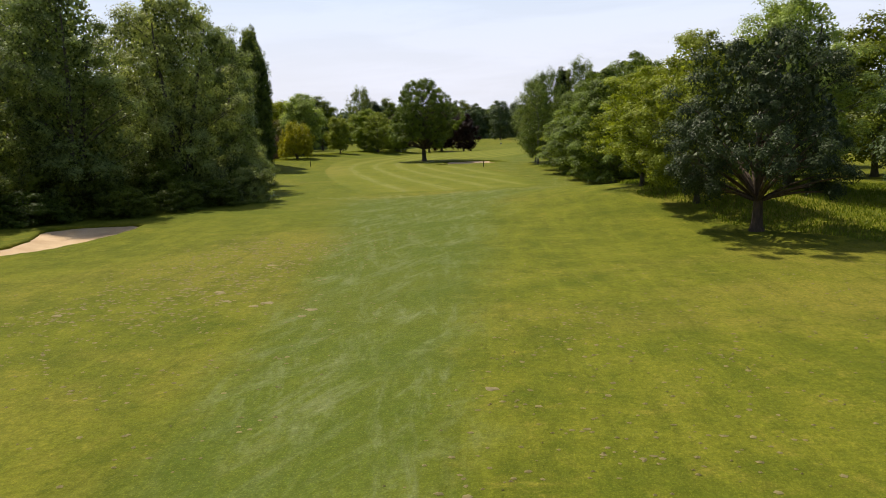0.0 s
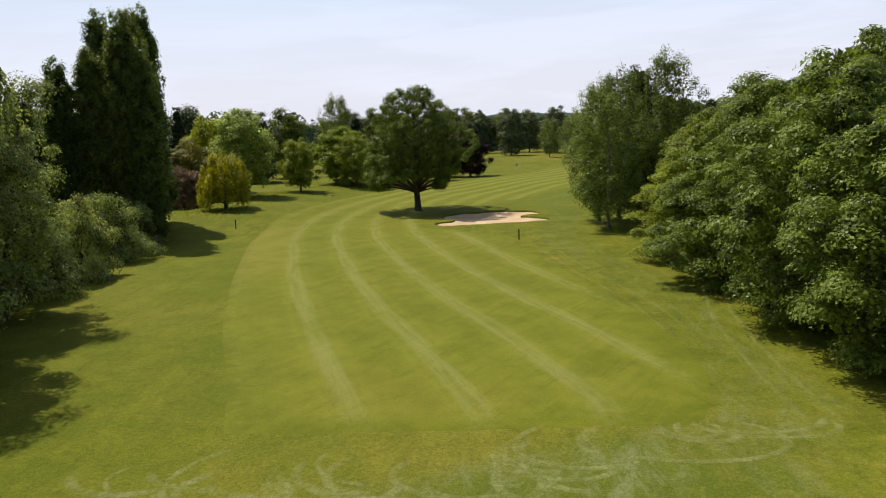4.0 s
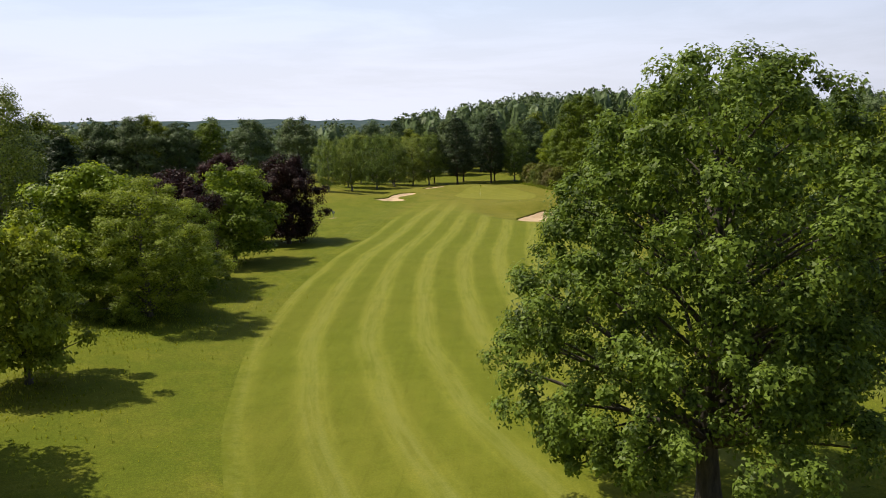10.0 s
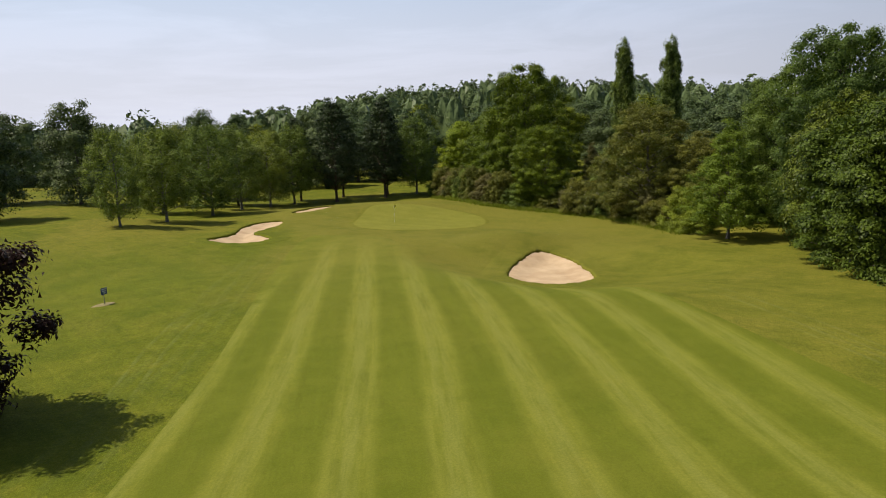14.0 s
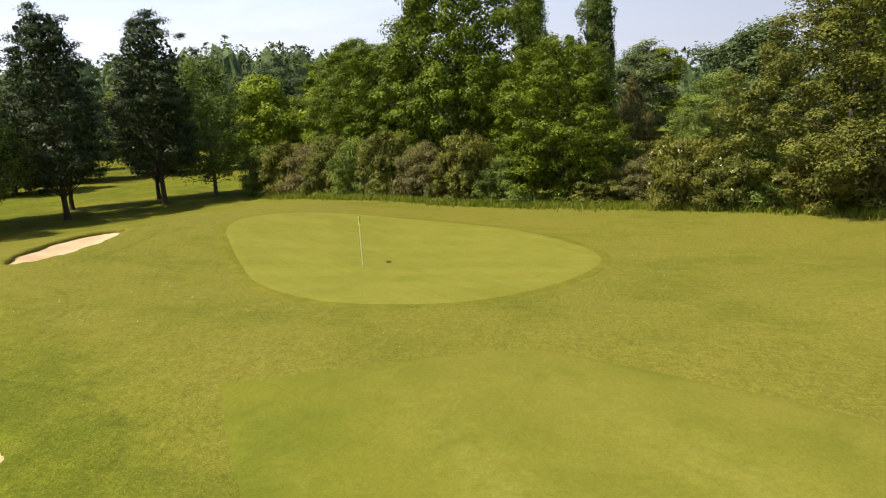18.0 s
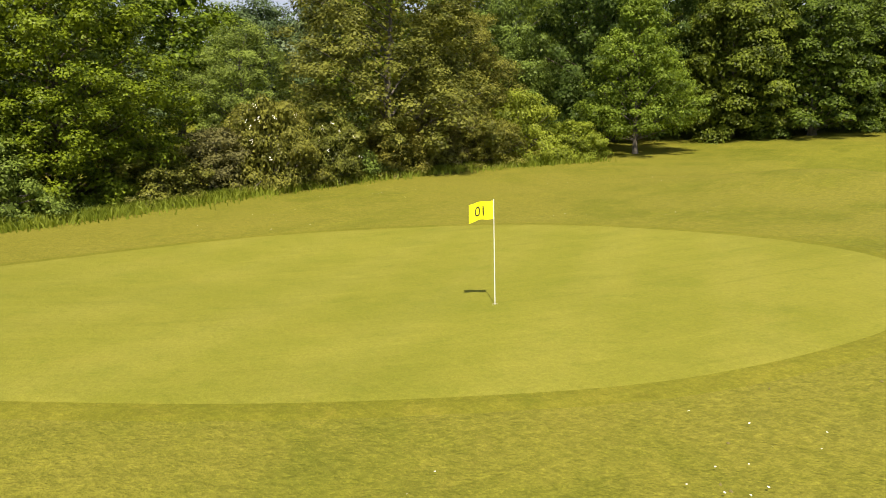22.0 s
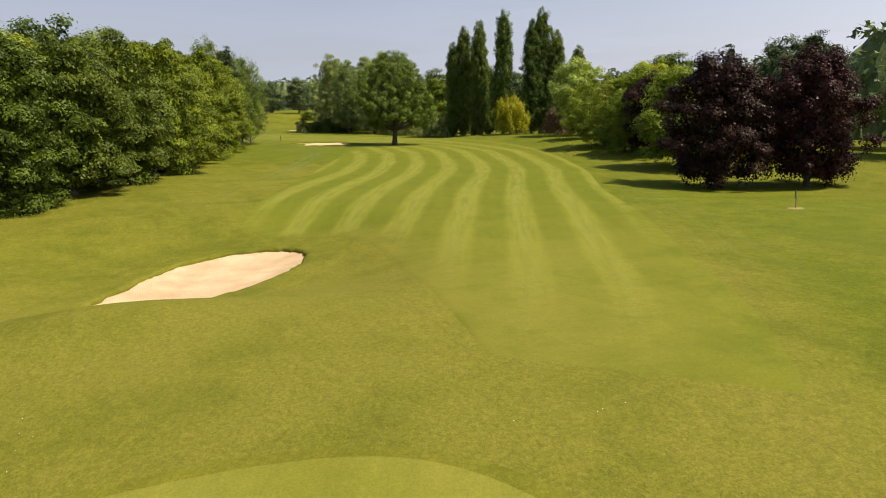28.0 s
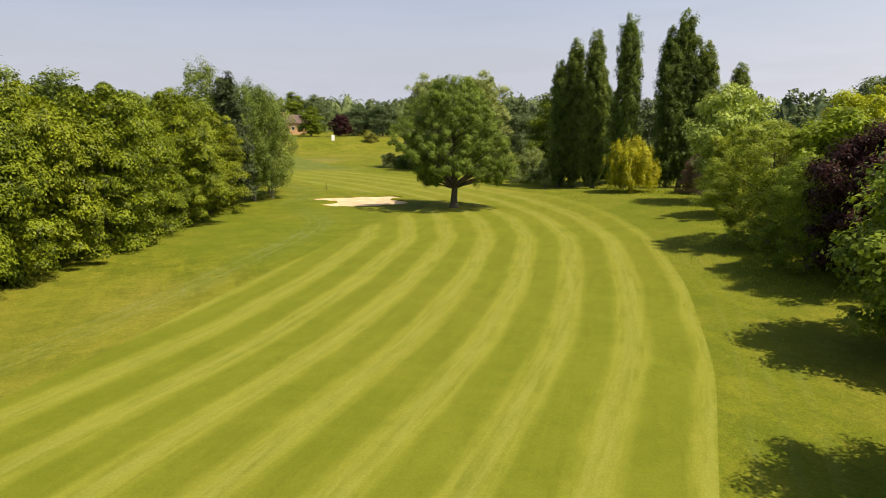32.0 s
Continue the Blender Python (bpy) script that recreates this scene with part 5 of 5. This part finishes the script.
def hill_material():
    """Woods seen through miles of summer air: the haze is painted in as muted blue-green."""
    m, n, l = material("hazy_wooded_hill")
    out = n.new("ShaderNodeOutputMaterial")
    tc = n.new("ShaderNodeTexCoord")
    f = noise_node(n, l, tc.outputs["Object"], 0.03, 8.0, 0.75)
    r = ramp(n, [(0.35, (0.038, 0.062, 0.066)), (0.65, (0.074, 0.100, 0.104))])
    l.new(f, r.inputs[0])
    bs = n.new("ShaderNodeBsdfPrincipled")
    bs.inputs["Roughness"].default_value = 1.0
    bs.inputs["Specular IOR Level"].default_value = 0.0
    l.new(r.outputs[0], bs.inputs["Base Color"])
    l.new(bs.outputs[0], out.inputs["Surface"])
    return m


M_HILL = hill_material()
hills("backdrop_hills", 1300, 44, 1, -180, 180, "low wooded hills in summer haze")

# ---------------------------------------------------------------- flag, posts, sign
M_POLE = plain_material("flagstick_paint", (0.80, 0.80, 0.78), 0.4)
M_FLAG = plain_material("flag_cloth", (0.78, 0.74, 0.02), 0.8, 0.0, 0.05)
M_INK = plain_material("black_ink", (0.015, 0.015, 0.015), 0.7)
M_CUP = plain_material("cup_lining", (0.55, 0.55, 0.52), 0.6)
M_BLACK = plain_material("black_post_paint", (0.012, 0.012, 0.012), 0.6)
M_BLUE = plain_material("blue_board", (0.02, 0.06, 0.22), 0.45)
M_WHITE = plain_material("white_paint", (0.78, 0.78, 0.76), 0.5)
M_BACK = plain_material("green_back_paint", (0.06, 0.08, 0.02), 0.7)
M_STEEL = plain_material("grey_steel", (0.30, 0.31, 0.32), 0.4, 0.8)
M_BRICK = plain_material("house_wall", (0.46, 0.27, 0.15), 0.9)
M_ROOF = plain_material("house_roof", (0.10, 0.06, 0.05), 0.8)
M_GLASS = plain_material("dark_window_glass", (0.02, 0.025, 0.03), 0.1)


def cone_bm(r0, r1, z0, z1, sides=12, at=(0, 0)):
    bm = bmesh.new()
    bmesh.ops.create_cone(bm, cap_ends=True, segments=sides, radius1=r0, radius2=r1, depth=z1 - z0, matrix=Matrix.Translation((at[0], at[1], (z0 + z1) / 2)))
    return bm


def box_bm(sx, sy, sz, at=(0, 0, 0), bevel=0.0):
    bm = bmesh.new()
    bmesh.ops.create_cube(bm, size=1.0, matrix=Matrix.Translation(at) @ Matrix.Diagonal((sx, sy, sz, 1)))
    if bevel:
        bmesh.ops.bevel(bm, geom=bm.edges[:], offset=bevel, segments=2, affect="EDGES", clamp_overlap=True)
    return bm


def flagstick(x, y):
    root = new("flagstick")
    z0 = float(gz(x, y)) + 0.04
    root.location = (x, y, z0)
    root.rotation_euler = (0, 0, radians(36))
    tagged(root, "white flagstick with a yellow numbered flag, standing in its hole", "flag")
    part("pole", cone_bm(0.010, 0.007, -0.1, 2.13), M_POLE, root)
    bm = bmesh.new()
    bmesh.ops.create_cone(bm, cap_ends=False, segments=24, radius1=0.056, radius2=0.056, depth=0.1, matrix=Matrix.Translation((0, 0, -0.046)))
    part("cup", bm, M_CUP, root, "white plastic cup in the turf")
    # cloth: waves along its length and sags at the free end
    nu, nv, W, Hh = 22, 9, 0.50, 0.36
    V, F = [], []

    def cloth(u, v):
        a = u / W
        return (0.012 + u * (1 - 0.06 * a), 0.055 * a * math.sin(a * 6.5 + v * 2.2), 2.10 - v - 0.09 * a ** 1.6 - 0.01 * math.sin(a * 9))

    for side in (0.002, -0.002):
        for i in range(nu + 1):
            for j in range(nv + 1):
                p = cloth(W * i / nu, Hh * j / nv)
                V.append((p[0], p[1] + side, p[2]))
    n1 = (nu + 1) * (nv + 1)
    for s in (0, n1):
        for i in range(nu):
            for j in range(nv):
                q = s + i * (nv + 1) + j
                F.append((q, q + nv + 1, q + nv + 2, q + 1) if s == 0 else (q, q + 1, q + nv + 2, q + nv + 1))
    flag = child("flag", np_mesh("flag", V, F, M_FLAG, smooth=True), root, "yellow cloth flag")
    cu = bpy.data.curves.new("number", "FONT")
    cu.body, cu.size, cu.extrude, cu.align_x = "10", 0.27, 0.0, "CENTER"
    tmp = new("number_curve", cu)
    me = bpy.data.meshes.new_from_object(tmp)
    bpy.data.objects.remove(tmp)
    bm = bmesh.new()
    bm.from_mesh(me)
    bmesh.ops.subdivide_edges(bm, edges=bm.edges[:], cuts=2)
    both = bmesh.ops.duplicate(bm, geom=bm.verts[:] + bm.edges[:] + bm.faces[:])
    back = {v for v in both["geom"] if isinstance(v, bmesh.types.BMVert)}
    for v in bm.verts:
        p = cloth(min(max(W * 0.52 + v.co.x * 0.95, 0.0), W), Hh * 0.77 - v.co.y)
        v.co = (p[0], p[1] + (0.005 if v in back else -0.005), p[2])
    number = part("number", bm, M_INK, flag, "black figure ten")
    return root


flagstick(35.5, 171.0)


def marker_post(x, y, h):
    root = new("marker_post")
    root.location = (x, y, float(gz(x, y)))
    tagged(root, "black square distance post in the grass", "post", "distance posts")
    part("shaft", box_bm(0.10, 0.10, h + 0.2, (0, 0, h / 2 - 0.1), 0.012), M_BLACK, root)
    part("cap", box_bm(0.115, 0.115, 0.04, (0, 0, h + 0.02), 0.01), M_BLACK, root)


marker_post(-24.2, 40.4, 0.95)
marker_post(7.7, 30.9, 0.95)


def tee_sign(x, y, turn):
    root = new("course_sign")
    root.matrix_world = pose(x, y, float(gz(x, y)), 0, 0, turn)
    tagged(root, "small blue course sign on a post in bare earth", "sign")
    part("post", cone_bm(0.03, 0.03, -0.2, 0.75), M_STEEL, root)
    board = part("board", box_bm(0.46, 0.03, 0.42, (0, -0.05, 0.85), 0.01), M_BLUE, root, "blue board with pale unreadable lines")
    part("back_plate", box_bm(0.44, 0.012, 0.40, (0, -0.027, 0.85)), M_BACK, board, "dull green back of the board")
    for k in range(3):
        part("line", box_bm(0.38 - 0.08 * k, 0.004, 0.05, (0, -0.068, 0.98 - 0.12 * k)), M_WHITE, board)
    return root


tee_sign(-0.55, 144.8, 34)
M_EARTH = plain_material("bare_earth", (0.215, 0.175, 0.08), 0.95, 0.0, 0.3, 3.0)
E4 = outline([(-1.45, 144.6), (-0.9, 145.15), (-0.2, 145.2), (0.1, 144.8), (-0.5, 144.35)], 40)
tagged(new("earth_patch", patch(E4, 6, lambda x, y: gz(x, y) + 0.025, M_EARTH, "earth_patch", 0, 0.05)), "bare sandy patch worn round the sign", "bare patch", kind="structure")


for cx, cy, r in [(7.5, -55.1, 0.27), (10.3, -56.8, 0.30), (12.3, -57.7, 0.27), (8.6, -56.6, 0.21), (12.3, -58.6, 0.18), (3.2, -58.8, 0.24), (7.7, -55.3, 0.21), (10.0, -57.3, 0.24), (19.4, -64.8, 0.21), (7.3, -49.5, 0.30)]:
    a = np.linspace(0, 6.283, 9)[:-1]
    w = r * (1 + 0.3 * np.sin(a * 3 + cx))
    spot = outline(np.stack([cx + w * np.cos(a), cy + 0.7 * w * np.sin(a)], 1), 32)
    tagged(new("bare_spot", patch(spot, 4, lambda x, y: gz(x, y) + 0.02, M_EARTH, "bare_spot", 0, 0.05)), "small worn spot of bare dry earth in the grass", "bare patch", kind="structure")


def house(x, y, turn):
    root = new("house")
    z = float(gz(x, y))
    root.matrix_world = pose(x, y, z, 0, 0, turn)
    tagged(root, "brick house with a pitched brown roof among trees", "house")
    part("wall", box_bm(11, 7, 4.6, (0, 0, 2.2)), M_BRICK, root)
    bm = bmesh.new()
    pts = [(-6, -4.2, 4.3), (6, -4.2, 4.3), (6, 4.2, 4.3), (-6, 4.2, 4.3), (-5.6, 0, 7.6), (5.6, 0, 7.6)]
    vs = [bm.verts.new(p) for p in pts]
    for f in ((0, 1, 5, 4), (2, 3, 4, 5), (0, 4, 3), (1, 2, 5), (3, 2, 1, 0)):
        bm.faces.new([vs[k] for k in f])
    roof = part("roof", bm, M_ROOF, root)
    part("chimney", box_bm(0.8, 0.8, 1.8, (2.5, 0.5, 7.6)), M_BRICK, roof)
    for k in (-3.4, 0, 3.4):
        w = part("window", box_bm(1.3, 0.12, 1.4, (k, 3.52, 2.4)), M_WHITE, root, "white framed window")
        part("pane", box_bm(1.1, 0.04, 1.2, (k, 3.6, 2.4)), M_GLASS, w)


house(16.5, -152, 20)
root = new("notice_board")
root.location = (1.2, -113.0, float(gz(1.2, -113.0)))
tagged(root, "white upright board at the tee", "sign")
part("panel", box_bm(1.1, 0.12, 1.9, (0, 0, 1.15), 0.02), M_WHITE, root)
part("post", box_bm(0.1, 0.1, 0.6, (-0.4, 0, 0.1)), M_STEEL, root)
part("post", box_bm(0.1, 0.1, 0.6, (0.4, 0, 0.1)), M_STEEL, root)


# ---------------------------------------------------------------- long grass, daisies, clods
def blades(name, spots, tall, seed, label, mat):
    rng = np.random.default_rng(seed)
    spots = np.asarray(spots)
    n = len(spots)
    h = tall * rng.uniform(0.5, 1.25, n)
    lean = rng.normal(size=(n, 2)) * 0.28
    a = rng.uniform(0, 6.28, n)
    side = np.stack([np.cos(a), np.sin(a), np.zeros(n)], 1) * (0.022 + 0.02 * rng.uniform(size=n))[:, None]
    foot = np.stack([spots[:, 0], spots[:, 1], gz(spots[:, 0], spots[:, 1]) - 0.02], 1)
    mid = foot + np.stack([lean[:, 0] * h * 0.4, lean[:, 1] * h * 0.4, h * 0.55], 1)
    tip = foot + np.stack([lean[:, 0] * h * 1.2, lean[:, 1] * h * 1.2, h], 1)
    V = np.stack([foot - side, foot + side, mid + side * 0.8, tip, mid - side * 0.8], 1).reshape(-1, 3)
    k = np.arange(n)[:, None] * 5
    F = np.concatenate([k + np.array([[0, 1, 2, 4]]), k + np.array([[4, 2, 3, 3]])])
    me = bpy.data.meshes.new(name)
    me.from_pydata(V.tolist(), [], [tuple(f[:3]) if f[2] == f[3] else tuple(f) for f in F.tolist()])
    me.materials.append(mat)
    tagged(new(name, me), label, "grass", kind="stuff")


rg = np.random.default_rng(12)
hx = np.array([53.6, 56.2, 57.4, 57.0, 56.4, 55.4, 56.4, 59.5, 63.5])
hy = np.array([143, 150, 158, 166, 173, 179, 187, 196, 205])
ty = rg.uniform(143, 205, 34000)
tx = np.interp(ty, hy, hx) + rg.normal(size=34000) * 0.8 + 0.6
blades("tall_grass", np.stack([tx, ty], 1), 0.40, 1, "long unmown grass along the foot of the hedge", M_BLADE)
p = np.stack([rg.uniform(20, 50, 34000), rg.uniform(-52, -14, 34000)], 1)
p = p[p[:, 0] > np.interp(p[:, 1], [-60, -46, -40, -34, -29, -24, -18], [45, 37.5, 31.5, 28.4, 26.6, 25.4, 26.0]) + 0.8 * np.sin(p[:, 1] * 0.7)]
blades("tall_grass", p, 0.26, 2, "tall rough grass under the pine and lindens", M_BLADE)
q = np.concatenate([np.stack([rg.normal(cx, s, k), rg.normal(cy, s, k)], 1) for cx, cy, s, k in ((-33, 52, 3.4, 1500), (-37, 69, 4.0, 2200), (-32.5, 76, 2.4, 900), (-28, 90, 4.0, 1600), (-24, 100, 4, 1300))])
blades("tall_grass", q, 0.18, 3, "long grass under the western trees", M_BLADE)

M_PETAL = plain_material("daisy_petals", (0.80, 0.80, 0.74), 0.7)


def daisies(clusters, seed):
    rng = np.random.default_rng(seed)
    V, F = [], []
    for cx, cy, s, k in clusters:
        for _ in range(k):
            x, y = rng.normal(cx, s), rng.normal(cy, s)
            r = rng.uniform(0.008, 0.015)
            z = float(gz(x, y)) + 0.055
            b = len(V)
            tilt = rng.normal(size=2) * 0.25
            for a in range(6):
                dx, dy = r * math.cos(a * 1.047), r * math.sin(a * 1.047)
                V.append((x + dx, y + dy, z + dx * tilt[0] + dy * tilt[1]))
            F.append(tuple(range(b, b + 6)))
    tagged(new("daisies", np_mesh("daisies", V, F, M_PETAL)), "scattered small white daisies in the rough", "daisies", kind="stuff")


daisies([(29.0, 174.6, 0.5, 14), (27.6, 172.4, 0.6, 12), (30.2, 177.6, 0.5, 11), (26.8, 176.4, 0.7, 13), (31.4, 180.4, 0.8, 13), (24.0, 172.0, 0.9, 13), (22.4, 175.0, 1.0, 13), (38.0, 159.0, 0.8, 12), (42.0, 160.4, 0.7, 9), (44.6, 150.0, 1.2, 12), (52.0, 160.0, 1.6, 19), (51.0, 168.0, 1.6, 16), (48.0, 155.0, 1.6, 14), (27.0, 168.6, 0.6, 7), (27.2, 163.0, 0.8, 7)], 3)

M_CLOD = plain_material("dry_earth_clods", (0.172, 0.142, 0.052), 0.95, 0.0, 0.35, 6.0)


def clods(regions, seed):
    """Low crumbs of dry thatch and earth lying on the turf."""
    rng = np.random.default_rng(seed)
    V, F = [], []
    for x0, x1, y0, y1, k, big in regions:
        for _ in range(k):
            x, y = rng.uniform(x0, x1), rng.uniform(y0, y1)
            r, h = big * rng.uniform(0.25, 0.7), rng.uniform(0.012, 0.032)
            z, b, a0 = float(gz(x, y)) + 0.005, len(V), rng.uniform(0, 6.28)
            st = rng.uniform(0.5, 1.0)
            for a in range(5):
                rr = r * rng.uniform(0.7, 1.2)
                V.append((x + rr * math.cos(a0 + a * 1.257), y + rr * st * math.sin(a0 + a * 1.257), z))
            V.append((x, y, z + h))
            F += [(b + a, b + (a + 1) % 5, b + 5) for a in range(5)]
    tagged(new("turf_crumbs", np_mesh("turf_crumbs", V, F, M_CLOD)), "crumbs of dry thatch lying on the turf", "turf crumbs", kind="stuff")


clods([(0, 12, -66, -38, 600, 0.15), (2, 9, -60, -42, 700, 0.20), (18, 34, -74, -48, 700, 0.10), (-8, 15, -72, -55, 500, 0.12), (19, 26, -70, -55, 200, 0.14), (12, 30, 140, 160, 90, 0.07), (20, 30, 160, 182, 120, 0.05), (14, 22, 135, 160, 60, 0.08)], 5)


# ---------------------------------------------------------------- the mower's turning loops and wheel lines
def wheel_marks(seed):
    """Pale bruised grass: loops where the mower turns, and wheel lines beside the fairway."""
    rng = np.random.default_rng(seed)
    lines = []
    for k in range(34):
        cx = -0.5 + 19.0 * k / 33 + rng.normal() * 0.5
        cy = -14.2 + 4.6 * smoothstep(8, 18, cx) + rng.normal() * 0.6
        r, a0 = rng.uniform(0.8, 2.3), rng.uniform(-1.4, 0.6) + math.pi
        th = np.linspace(a0, a0 + rng.uniform(1.8, 3.9), 26)
        rr = r * (1 + 0.12 * np.sin(th * 2 + k))
        lines.append((np.stack([cx + rr * np.cos(th) * 1.25, cy + rr * np.sin(th) * 0.9], 1), rng.uniform(0.14, 0.30), rng.uniform(0.8, 1.15)))
    for pts, power in WHEEL_LINES:
        p, _ = spline(pts, 60)
        for side in (-0.55, 0.55):
            d = np.gradient(p, axis=0)
            d /= np.linalg.norm(d, axis=1, keepdims=True)
            lines.append((p + side * np.stack([d[:, 1], -d[:, 0]], 1), 0.2, power))
    w, _ = spline(WEST, NS)
    w = w[(w[:, 1] > 84) & (w[:, 1] < 158)]
    d = np.gradient(w, axis=0)
    d /= np.linalg.norm(d, axis=1, keepdims=True)
    for off in (0.8, 1.9, 3.1):
        lines.append((w + (off + 0.1 * np.sin(w[:, 1:2] * 0.3 + off)) * np.stack([-d[:, 1], d[:, 0]], 1), 0.26 + 0.05 * off, 0.13))
    for p, wide, power in lines:
        d = np.gradient(p, axis=0)
        d /= np.linalg.norm(d, axis=1, keepdims=True) + 1e-9
        nrm = np.stack([d[:, 1], -d[:, 0]], 1)
        n = len(p)
        fade = np.minimum(1, np.minimum(np.arange(n), n - 1 - np.arange(n)) / 5.0) * (0.7 + 0.3 * np.sin(np.arange(n) * 0.7))
        q = np.stack([p + nrm * wide * o for o in (-1, -0.5, 0, 0.5, 1)], 1).reshape(-1, 2)
        V = np.stack([q[:, 0], q[:, 1], gz(q[:, 0], q[:, 1]) + np.tile([-0.012, 0.004, 0.010, 0.004, -0.012], n)], 1)
        i, j = np.meshgrid(np.arange(n - 1), np.arange(4), indexing="ij")
        k = (i * 5 + j).ravel()
        me = np_mesh("mower_mark", V, upward(V, np.stack([k, k + 1, k + 6, k + 5], 1)), M_ROUGH, smooth=True)
        turf_marks(me, V[:, 0], V[:, 1])
        mark(me, "wheel", (fade[:, None] * np.array([0, 0.75, 1, 0.75, 0])).ravel() * power)
        child("mower_mark", me, GROUND, "pale line of bruised grass")


WHEEL_LINES = [
    ([(20.8, 12.0), (20.0, 5.0), (20.0, -1.0), (20.1, -5.0), (20.4, -10.0)], 0.55), ([(9.4, 29.0), (13.4, 15.7), (16.2, 7.8), (17.6, 1.0)], 0.4),
    ([(24.8, 110.0), (15.3, 86.5), (11.0, 74.0), (9.5, 66.0), (10.6, 60.0), (11.8, 54.5)], 0.4), ([(-3.0, 127.2), (0.0, 133.5), (3.0, 138.4), (6.4, 140.1)], 0.35),
    ([(32.1, 125.4), (24.3, 109.3), (20.2, 99.4), (16.5, 92.0)], 0.3), ([(26.6, 115.9), (21.6, 104.3), (18.4, 96.5), (15.3, 91.4)], 0.25),
]
wheel_marks(9)
